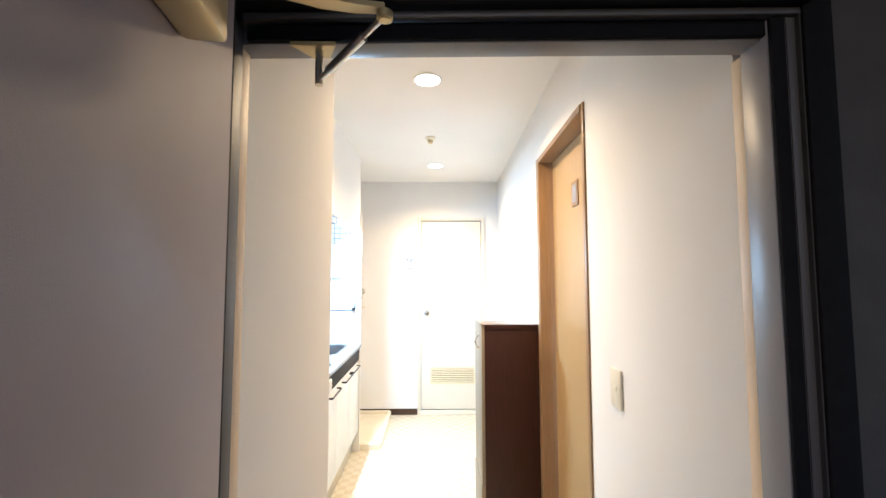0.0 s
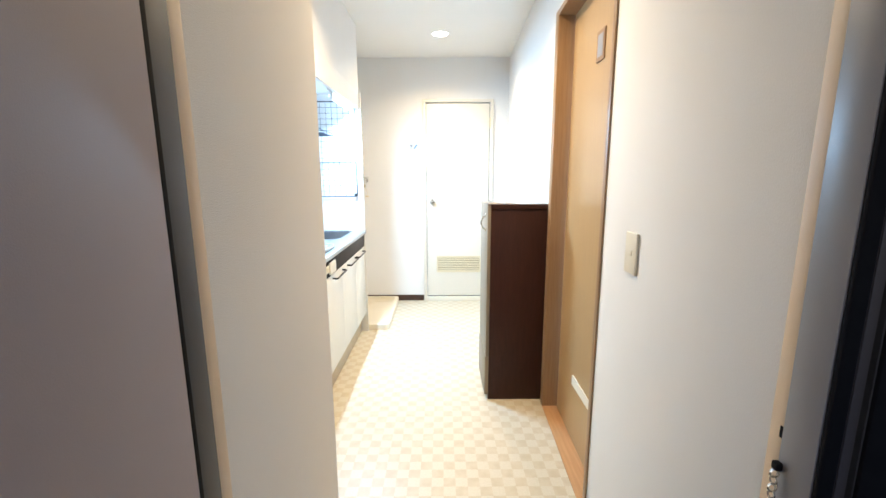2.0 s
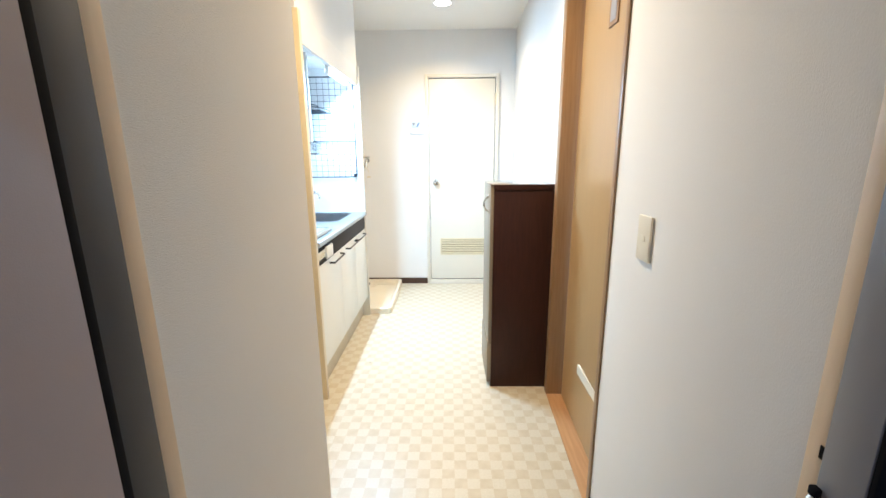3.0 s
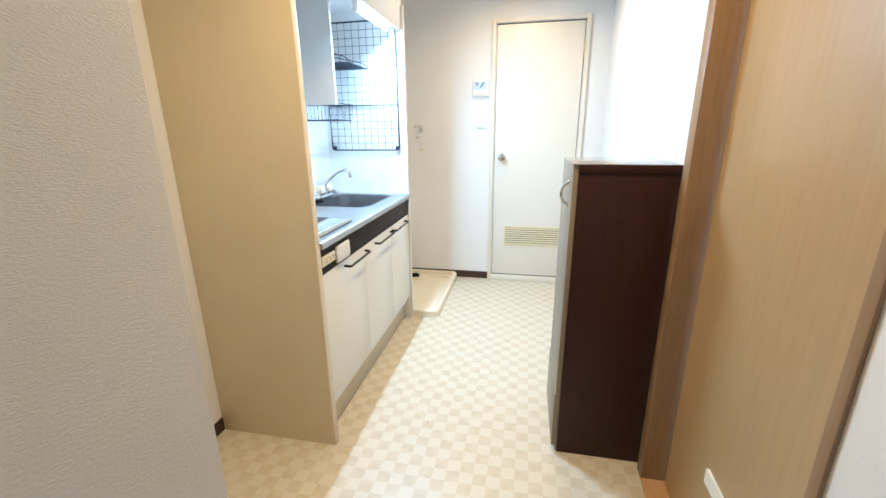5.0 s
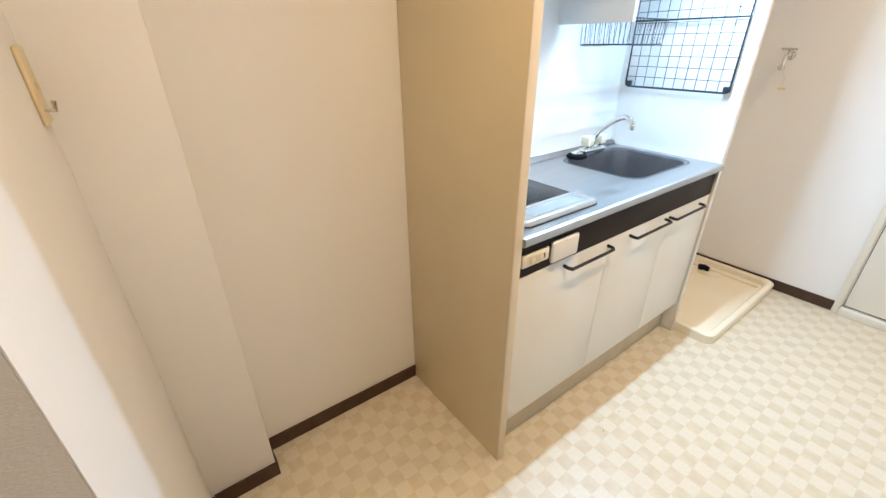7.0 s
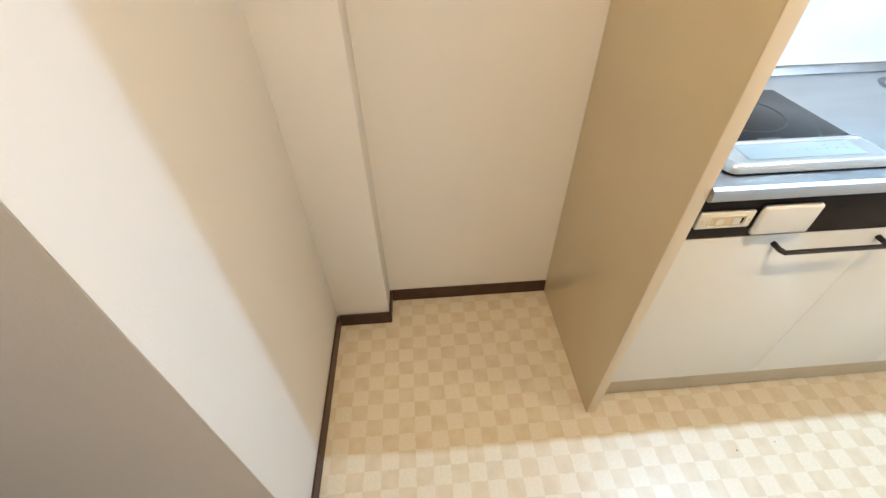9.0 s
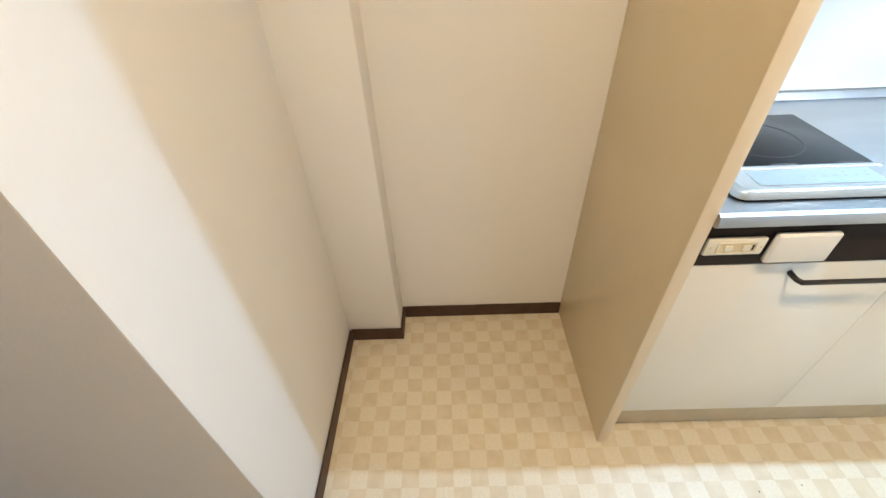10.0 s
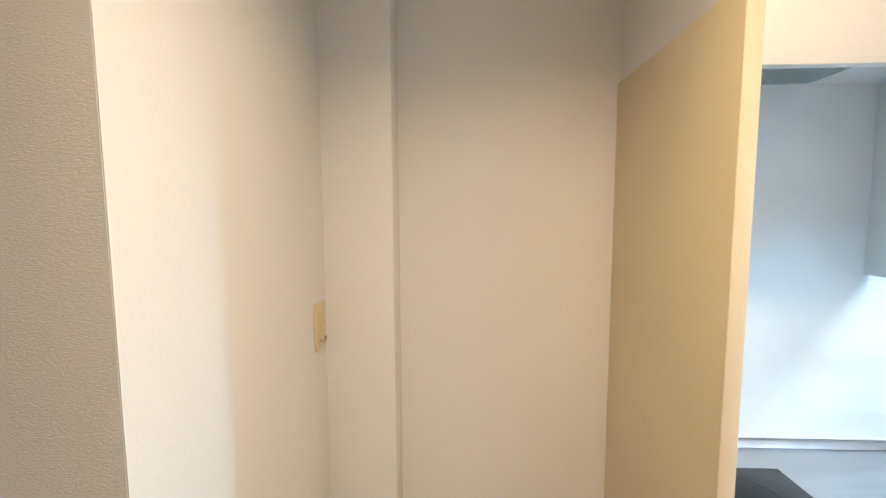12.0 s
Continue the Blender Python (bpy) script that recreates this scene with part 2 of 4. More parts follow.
def lathe(bm, c, axis, profile, seg=28):
    """Rings of (radius, distance along the axis), capped where they end."""
    q = Vector(axis).to_track_quat("Z", "Y")
    c = Vector(c)
    rings = [[bm.verts.new(c + q @ Vector((max(r, 1e-4) * math.cos(2 * math.pi * k / seg), max(r, 1e-4) * math.sin(2 * math.pi * k / seg), h))) for k in range(seg)] for r, h in profile]
    for a, b in zip(rings, rings[1:]):
        for k in range(seg):
            bm.faces.new((a[k], a[(k + 1) % seg], b[(k + 1) % seg], b[k]))
    if profile[0] != profile[-1]:
        bm.faces.new(rings[0]), bm.faces.new(rings[-1])
    return bm


def rounded(x0, x1, y0, y1, r, n=6):
    out = []
    for cx, cy, a in ((x1 - r, y1 - r, 0), (x0 + r, y1 - r, 90), (x0 + r, y0 + r, 180), (x1 - r, y0 + r, 270)):
        out += [(cx + r * math.cos(radians(a + 90 * i / n)), cy + r * math.sin(radians(a + 90 * i / n))) for i in range(n + 1)]
    return out


def link(name, bm, mat, smooth=None):
    bmesh.ops.recalc_face_normals(bm, faces=bm.faces[:])
    me = bpy.data.meshes.new(name)
    for f in bm.faces:
        f.smooth = True
    if smooth is None:
        smooth = 35
    for e in bm.edges:
        e.smooth = len(e.link_faces) == 2 and e.calc_face_angle(0) < radians(smooth)
    bm.to_mesh(me)
    bm.free()
    me.materials.append(M[mat])
    return new(name, me)


def thing(name, at, label, category, group=""):
    ob = tagged(new(name), label, category, group)
    ob.location = at
    ORIGIN[ob.name] = Vector(at)
    return ob


def part(name, bm, mat, parent, label=""):
    o = ORIGIN[parent.name]
    bmesh.ops.translate(bm, verts=bm.verts[:], vec=-o)
    ob = tagged(link(name, bm, mat), label)
    ob.parent = parent
    ORIGIN[ob.name] = o
    return ob


def setting(name, bm, mat, label="", category=""):
    ob = tagged(link(name, bm, mat), label, category, kind="structure")
    ORIGIN[ob.name] = Vector((0, 0, 0))
    return ob


# ---- structure ----
setting("floor", block(-1.35, 0.72, 0.58, 4.3, -0.12, 0.0), "vinyl", "cream vinyl sheet floor printed with small two-tone checks", "floor")
ceil = bmesh.new()
box(ceil, -1.35, 0.75, 0.5, 4.3, H, H + 0.12)
setting("ceiling", ceil, "ceiling", "off-white papered ceiling with two recessed downlights", "ceiling")
setting("wall_entry", block(-1.35, LX, DY, AY - 0.0022, 0, H), "ribbed", "white textured wallpaper on the entry wall ending at the alcove", "wall")
setting("wall_alcove_side", block(-1.35, LX - 0.0003, AY - 0.002, AY, 0, H, 0.0004), "paper", "smooth white wallpaper on the alcove side", "wall")
setting("wall_west", block(-1.37, BX, AY, 4.3, 0, H), "paper", "white textured wallpaper behind alcove and washing pan", "wall")
setting("wall_column", block(BX - 0.02, -1.115, AY - 0.03, 1.43, 0, H, 0.005), "paper", "shallow papered column in the alcove corner", "wall")
setting("wall_east_near", block(RX, 0.66, 0.607, 1.385, 0, H, 0.002), "paper", "white textured wallpaper beside the wooden sliding door", "wall")
setting("wall_east_far", prism([(0.528, 2.174), (0.68, 2.174), (0.72, 4.3), (0.604, 4.3)], "z", 0, H), "paper", "white papered wall behind the dark shoe cabinet", "wall")
setting("wall_east_head", prism([(RX, 1.385), (0.66, 1.385), (0.68, 2.174), (0.528, 2.174)], "z", 2.0955, H), "paper", "white papered wall above the sliding door", "wall")
setting("wall_north", prism([(BX, 0), (-0.215, 0), (-0.215, 2.015), (0.42, 2.015), (0.42, 0), (0.72, 0), (0.72, H), (BX, H)], "y", FY, FY + 0.12), "paper", "white papered end wall with a cream door", "wall")
setting("bulkhead", block(BX, -0.706, 2.082, QY1 - 0.003, 1.945, H), "paper", "papered bulkhead above the kitchenette", "wall")
setting("bulkhead_fascia", block(-0.726, -0.7055, PY1, QY0, 1.815, 1.945, 0.001), "paper", "papered fascia hiding the kitchen tube light", "wall")


def baseboard(poly):
    """Thin vinyl strip along a run of floor points."""
    bm = bmesh.new()
    for (x0, y0), (x1, y1) in zip(poly, poly[1:]):
        t = 0.006
        box(bm, min(x0, x1), max(x0, x1) + (t if x0 == x1 else 0), min(y0, y1), max(y0, y1) + (t if y0 == y1 else 0), 0.001, 0.06)
    return bm


bb = baseboard([(LX, AY + 0.001), (-1.109, AY + 0.001)])
setting("baseboard", bb, "baseboard", "dark brown vinyl baseboard along the alcove side", "baseboard")
bb = baseboard([(-1.114, AY + 0.008), (-1.114, 1.436)])
box(bb, BX + 0.001, -1.1145, 1.431, 1.437, 0.001, 0.06)
setting("baseboard_column", bb, "baseboard", "dark brown vinyl baseboard round the column", "baseboard")
setting("baseboard_alcove", baseboard([(BX + 0.001, 1.438), (BX + 0.001, PY0 - 0.001)]), "baseboard", "dark brown vinyl baseboard at the alcove back", "baseboard")
setting("baseboard_north", block(BX + 0.008, -0.252, FY - 0.006, FY - 0.001, 0.001, 0.062), "baseboard", "dark brown vinyl baseboard beside the cream door", "baseboard")
setting("baseboard_east", block(RX - 0.006, RX - 0.001, DY + 0.02, 1.368, 0.001, 0.06), "baseboard", "dark brown vinyl baseboard on the entry wall", "baseboard")

# outer side of the entrance
wall = bmesh.new()
box(wall, -1.6, -0.455, 0.50, 0.588, -0.14, 2.5)
box(wall, 0.53, 2.6, 0.50, 0.588, -0.14, 2.5)
box(wall, -0.455, 0.585, 0.50, 0.588, 1.955, 2.5)
setting("wall_outer", wall, "outwall", "dark rendered outer wall round the entrance", "wall")
setting("corridor_floor", block(-1.6, 2.6, -1.4, 0.58, -0.26, -0.14), "concrete", "grey concrete corridor floor", "floor")
setting("corridor_ceiling", block(-1.6, 2.6, -1.4, 0.588, 2.5, 2.62), "concrete", "grey concrete corridor ceiling", "ceiling")
setting("corridor_parapet", block(-1.6, 2.6, -1.5, -1.4, -0.26, 1.1), "concrete", "grey concrete corridor parapet", "wall")
setting("corridor_end_wall", block(-1.72, -1.6, -1.5, 0.588, -0.26, 2.62), "concrete", "grey concrete corridor end wall", "wall")

# small closed room behind the sliding door
room = bmesh.new()
box(room, 0.60, 2.6, 0.9, 1.0, 0, H), box(room, 0.60, 2.6, 3.0, 3.1, 0, H), box(room, 2.6, 2.7, 0.9, 3.1, 0, H)
box(room, 0.72, 2.7, 0.9, 3.1, -0.12, 0.0), box(room, 0.75, 2.7, 0.9, 3.1, H, H + 0.1)
setting("wall_side_room", room, "paper", "plain white walls of the closed side room", "wall")


def skewed(bm):
    """The head of the frame stands a little out of square with the wall."""
    c = Vector((0.05, 0.53, 0))
    bmesh.ops.transform(bm, matrix=Matrix.Translation(c) @ pose(0, 0, 0, 0, 0, -1.9) @ Matrix.Translation(-c), verts=bm.verts[:])
    return bm


def entrance_frame():
    f = thing("door_frame", (0, 0.55, 0), "grey steel entrance door frame with black rubber seals", "door frame")
    part("reveal", block(0.488, 0.53, 0.5175, 0.577, -0.02, 1.868, 0.001), "jamb", f)
    part("reveal", block(-0.455, -0.411, 0.5005, 0.562, -0.02, 1.868, 0.001), "shadedjamb", f)
    part("seal", block(-0.455, -0.4105, 0.474, 0.500, -0.02, 1.868, 0.002), "rubber", f, "black rubber door seal")
    part("reveal", skewed(block(-0.455, 0.52, 0.5445, 0.5915, 1.836, 1.91, 0.001)), "jamb", f)
    part("casing", block(0.4925, 0.53, 0.5775, 0.6065, 0, 1.8355, 0.001), "tan", f, "tan wooden inner trim strip")
    part("casing", block(-0.43, -0.414, 0.5625, 0.596, 0, 1.8355, 0.001), "tan", f, "tan wooden inner trim strip")
    part("seal", block(0.4895, 0.5135, 0.5085, 0.517, -0.02, 1.868, 0.002), "rubber", f, "black rubber door seal")
    part("seal", skewed(block(-0.40, 0.513, 0.533, 0.544, 1.838, 1.864, 0.002)), "rubber", f, "black rubber door seal")
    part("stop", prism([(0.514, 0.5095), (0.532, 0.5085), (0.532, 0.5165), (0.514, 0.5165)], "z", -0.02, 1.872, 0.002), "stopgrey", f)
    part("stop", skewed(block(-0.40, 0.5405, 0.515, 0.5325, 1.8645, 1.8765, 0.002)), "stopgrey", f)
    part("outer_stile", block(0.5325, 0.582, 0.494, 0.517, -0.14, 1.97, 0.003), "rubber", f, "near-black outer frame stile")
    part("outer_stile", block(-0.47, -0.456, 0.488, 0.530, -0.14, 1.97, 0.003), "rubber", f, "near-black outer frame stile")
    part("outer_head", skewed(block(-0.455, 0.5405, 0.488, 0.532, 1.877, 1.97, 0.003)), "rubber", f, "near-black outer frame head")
    part("threshold", block(-0.40, 0.486, 0.50, 0.575, -0.14, -0.02, 0.003), "jamb", f, "steel door threshold")
    part("strike_slot", block(0.4915, 0.4924, 0.579, 0.586, 0.882, 0.902), "rubber", f, "dark strike slot in the frame")
    return f


entrance_frame()


HINGE = Vector((-0.378, 0.464, 0))
SWING = Matrix.Translation(HINGE) @ pose(0, 0, 0, 0, 0, 9) @ Matrix.Translation(-HINGE)


def swung(bm):
    bmesh.ops.transform(bm, matrix=SWING, verts=bm.verts[:])
    return bm


def entrance_door():
    d = thing("door_1", (-0.40, 0.455, 0), "open grey-brown sheet steel entrance door swung outward", "door")
    part("leaf", swung(block(-0.418, -0.378, -0.43, 0.462, -0.12, 1.93, 0.002)), "leaf", d)
    part("edge_seal", block(-0.43, -0.385, 0.4645, 0.4815, -0.12, 1.9, 0.002), "rubber", d, "black seal along the hinge edge")
    part("hinge", wire(bmesh.new(), [(-0.445, 0.475, 0.3), (-0.445, 0.475, 0.42)], 0.008, 10), "jamb", d)
    part("hinge", wire(bmesh.new(), [(-0.445, 0.475, 1.5), (-0.445, 0.475, 1.62)], 0.008, 10), "jamb", d)


entrance_door()


def door_closer():
    c = thing("door_closer", (-0.39, 0.35, 1.8), "aged gold door closer on the grey-brown entrance door", "door closer")
    part("body", swung(block(-0.3775, -0.330, 0.06, 0.298, 1.688, 1.768, 0.007)), "brass", c)
    part("end_cap", swung(lathe(bmesh.new(), (-0.354, 0.072, 1.728), (0, -1, 0), [(0.014, 0), (0.024, 0.001), (0.026, 0.02), (0.02, 0.045), (0.008, 0.05)], 20)), "tan", c, "reddish brown end cap")
    part("pivot", lathe(bmesh.new(), (-0.345, 0.345, 1.78), (0, 0, 1), [(0.013, 0), (0.013, 0.046), (0.009, 0.05)], 16), "nickel", c)
    path = [(-0.352, 0.335), (-0.325, 0.372), (-0.28, 0.405), (-0.235, 0.425), (-0.19, 0.437), (-0.148, 0.440)]
    lo, hi = [], []
    for k, (x, y) in enumerate(path):
        a = path[min(k + 1, len(path) - 1)]
        b = path[max(k - 1, 0)]
        n = Vector((-(a[1] - b[1]), a[0] - b[0])).normalized() * (0.019 - 0.002 * k)
        lo.append((x - n.x, y - n.y))
        hi.append((x + n.x, y + n.y))
    part("arm", prism(lo + hi[::-1], "z", 1.82, 1.828, 0.001), "brass", c)
    part("joint", lathe(bmesh.new(), (-0.148, 0.440, 1.804), (0, 0, 1), [(0.008, 0), (0.012, 0.003), (0.012, 0.014), (0.006, 0.0158)], 14), "brass", c)
    part("rod", wire(bmesh.new(), [(-0.15, 0.442, 1.812), (-0.272, 0.556, 1.776)], 0.0045, 10), "steel", c, "steel adjustable closer rod")
    part("sleeve", wire(bmesh.new(), [(-0.185, 0.475, 1.8017), (-0.255, 0.540, 1.781)], 0.0075, 12), "steel", c, "thicker steel rod sleeve")
    part("bracket", prism([(-0.325, 0.545), (-0.245, 0.545), (-0.265, 0.588), (-0.295, 0.59)], "z", 1.828, 1.8357, 0.001), "brass", c)
    part("bracket_pin", wire(bmesh.new(), [(-0.278, 0.562, 1.765), (-0.278, 0.562, 1.828)], 0.007, 10), "nickel", c)


door_closer()


def door_chain():
    c = thing("door_chain", (0.484, 0.566, 0.8), "short metal chain hanging from the entrance frame", "door chain")
    part("holder", block(0.476, 0.4865, 0.564, 0.576, 0.834, 0.848, 0.002), "rubber", c)
    for i in range(9):
        z = 0.828 - i * 0.013
        a, b = ((1, 0, 0), (0, 1, 0))[i % 2], (0, 0, 1)
        ring = arc((0.478, 0.569, z), a, b, 0.0075, 0, 350, 9)
        part("link", wire(bmesh.new(), ring, 0.0016, 5), "nickel", c)


door_chain()


def downlight(x, y):
    d = thing("downlight", (x, y, H), "round white recessed ceiling downlight, switched on", "ceiling light", "ceiling downlights")
    rim = bmesh.new()
    lathe(rim, (x, y, H - 0.006), (0, 0, 1), [(0.062, 0.006), (0.075, 0.006), (0.073, 0.001), (0.064, 0.0), (0.062, 0.006)])
    part("rim", rim, "whiteplastic", d)
    part("diffuser", lathe(bmesh.new(), (x, y, H - 0.005), (0, 0, 1), [(0.0, 0.001), (0.0615, 0.001), (0.0615, 0.003), (0.0, 0.003)]), "lens", d, "glowing warm white diffuser")
    return d


for x, y in DOWN:
    downlight(x, y)

x, y = -0.104, 2.75
det = thing("fire_detector", (x, y, H), "small yellowed fire detector on the ceiling", "detector")
part("base", lathe(bmesh.new(), (x, y, H), (0, 0, -1), [(0.036, 0.0005), (0.038, 0.012), (0.03, 0.02)]), "ivory", det)
part("sensor", lathe(bmesh.new(), (x, y, H - 0.02), (0, 0, -1), [(0.02, 0), (0.02, 0.018), (0.012, 0.026)]), "brassplate", det, "yellowed sensor cap")


# ---- sliding door ----
def sliding_door():
    f = thing("door_frame", (0.52, 1.78, 0), "wood-grain frame of the closed sliding door", "door frame")
    part("jamb_near", block(0.490, 0.66, 1.3665, 1.389, 0.0, 2.095, 0.0015), "woodframe", f)
    part("jamb_far", block(0.512, 0.66, 2.122, 2.173, 0.0, 2.095, 0.0015), "woodframe", f)
    part("head", prism([(0.486, 1.3895), (0.66, 1.3895), (0.66, 2.1215), (0.512, 2.1215)], "z", 2.068, 2.095, 0.0015), "woodframe", f)
    part("sill", prism([(0.486, 1.3895), (0.66, 1.3895), (0.66, 2.1215), (0.512, 2.1215)], "z", 0.0005, 0.008, 0.001), "sillwood", f, "flat wood-grain door sill")
    d = thing("door_2", (0.58, 1.78, 0.01), "closed light wood-grain sliding door with a white strip near its foot", "door")
    part("leaf", prism([(0.568, 1.392), (0.592, 1.392), (0.614, 2.107), (0.59, 2.107)], "z", 0.012, 2.064, 0.001), "wood", d)
    w = part("peephole_frame", prism([(1.668, 1.752), (1.752, 1.752), (1.752, 1.868), (1.668, 1.868)], "x", 0.572, 0.585, 0.001), "woodframe", d, "small rectangular window frame")
    part("pane", block(0.5705, 0.5718, 1.684, 1.736, 1.768, 1.852), "grey", w, "small grey glass pane")
    part("strip", prism([(1.60, 0.30), (1.83, 0.30), (1.83, 0.345), (1.60, 0.345)], "x", 0.573, 0.585), "white_tape", d, "white adhesive strip")


sliding_door()


def wall_plate(name, cx, cy, cz, w, h, face, label, mat="ivory", rocker=(0.36, 0.16), category="switch", key=0.0125):
    """A rounded plate with a rocker, on a wall that faces -x, +y or -y."""
    s = thing(name, (cx, cy, cz), label, category)

    def put(n, u0, u1, z0, z1, d0, d1, r, m, parent=s, lab=""):
        if face == "-x":
            bm = block(cx - d1, cx - d0, cy + u0, cy + u1, cz + z0, cz + z1, r)
        elif face == "-y":
            bm = block(cx + u0, cx + u1, cy - d1, cy - d0, cz + z0, cz + z1, r)
        else:
            bm = block(cx + u0, cx + u1, cy + d0, cy + d1, cz + z0, cz + z1, r)
        return part(n, bm, m, parent, lab)
    put("plate", -w / 2, w / 2, -h / 2, h / 2, 0.0003, 0.008, 0.003, mat)
    put("rocker", -w * rocker[0] / 2, w * rocker[0] / 2, -h * rocker[1] / 2, h * rocker[1] / 2, 0.0082, key, 0.0005, mat, s, "small rocker key")
    return s


wall_plate("light_switch", RX, 1.148, 1.08, 0.07, 0.12, "-x", "ivory light switch plate on white wallpaper", rocker=(0.3, 0.13), key=0.0095)
wall_plate("light_switch", -0.323, FY, 1.332, 0.07, 0.118, "-y", "white light switch below the control panel", "whiteplastic", rocker=(0.35, 0.5))
s = wall_plate("phone_outlet", -1.055, AY, 1.272, 0.070, 0.125, "+y", "yellowed wall plate with a small hook in the alcove", "brassplate", (0.2, 0.1), "outlet")
part("hook", wire(bmesh.new(), [(-1.04, AY + 0.008, 1.235), (-1.04, AY + 0.022, 1.233), (-1.04, AY + 0.024, 1.249)], 0.0045, 8), "nickel", s)

# ---- far door ----
def far_door():
    y = FY
    f = thing("door_frame", (0.1, y, 0), "ivory frame of the cream bathroom door", "door frame")
    part("stile", block(-0.25, -0.222, y - 0.022, y + 0.03, 0.0, 2.045, 0.002), "frameivory", f)
    part("stile", block(0.424, 0.452, y - 0.022, y + 0.03, 0.0, 2.045, 0.002), "frameivory", f)
    part("head", block(-0.2215, 0.4235, y - 0.022, y + 0.03, 2.016, 2.045, 0.002), "frameivory", f)
    part("sill", block(-0.2215, 0.4235, y - 0.026, y + 0.03, 0.0, 0.045, 0.004), "frameivory", f, "raised ivory sill")
    d = thing("door_3", (0.1, y, 0.05), "closed cream door with a yellowed louvre vent", "door")
    part("leaf", block(-0.212, 0.414, y - 0.006, y + 0.03, 0.055, 2.006, 0.0015), "doorcream", d)
    part("gap", block(-0.2205, 0.4225, y + 0.012, y + 0.02, 0.0455, 2.0155), "gap", d, "dark gap behind the door edge")
    rim = bmesh.new()
    for a in ((-0.116, 0.342, 0.31, 0.322), (-0.116, 0.342, 0.470, 0.482), (-0.116, -0.106, 0.3222, 0.4698), (0.332, 0.342, 0.3222, 0.4698)):
        box(rim, a[0], a[1], y - 0.0125, y - 0.0062, a[2], a[3])
    v = part("vent", rim, "louvre", d, "yellowed plastic louvre vent")
    # brown sheet: its colour holds the shadow lines between the slats
    part("backing", block(-0.1055, 0.3315, y - 0.0066, y - 0.0062, 0.3225, 0.4695), "ventshade", v, "dark brown sheet coloured as the shadow between the slats")
    n = 8
    for i in range(n):
        z = 0.327 + i * 0.1475 / n
        part("slat", prism([(y - 0.0135, z - 0.001), (y - 0.0070, z + 0.004), (y - 0.0070, z + 0.0102), (y - 0.0125, z + 0.0084)], "x", -0.105, 0.331), "louvre", v)
    part("door_knob", lathe(bmesh.new(), (-0.158, y - 0.0065, 1.045), (0, -1, 0), [(0.03, 0.0), (0.03, 0.004), (0.011, 0.007), (0.011, 0.028), (0.024, 0.036), (0.027, 0.05), (0.022, 0.062), (0.0, 0.066)]), "chrome", d, "round chrome door knob")
    for z in (1.82, 0.28):
        part("hinge", wire(bmesh.new(), [(0.419, y - 0.02, z - 0.05), (0.419, y - 0.02, z + 0.05)], 0.006, 10), "brassplate", d, "small brass hinge")


far_door()

p = thing("intercom_panel", (-0.333, FY, 1.572), "white water-heater control panel beside the cream door", "control panel")
part("case", block(-0.396, -0.268, FY - 0.018, FY - 0.0005, 1.508, 1.636, 0.004), "whiteplastic", p)
part("display", block(-0.382, -0.284, FY - 0.0195, FY - 0.0182, 1.562, 1.622, 0.0005), "lightprint", p, "pale blue display")
part("print", prism([(-0.378, 1.612), (-0.345, 1.612), (-0.36, 1.58)], "y", FY - 0.0205, FY - 0.0197), "grey", p, "dark printed wedge")
part("print", prism([(-0.34, 1.575), (-0.325, 1.575), (-0.30, 1.612), (-0.315, 1.612)], "y", FY - 0.0205, FY - 0.0197), "blue", p, "blue printed stroke")
for i in range(3):
    part("button", block(-0.378 + i * 0.034, -0.352 + i * 0.034, FY - 0.0205, FY - 0.0182, 1.522, 1.536, 0.001), "whiteplastic", p)

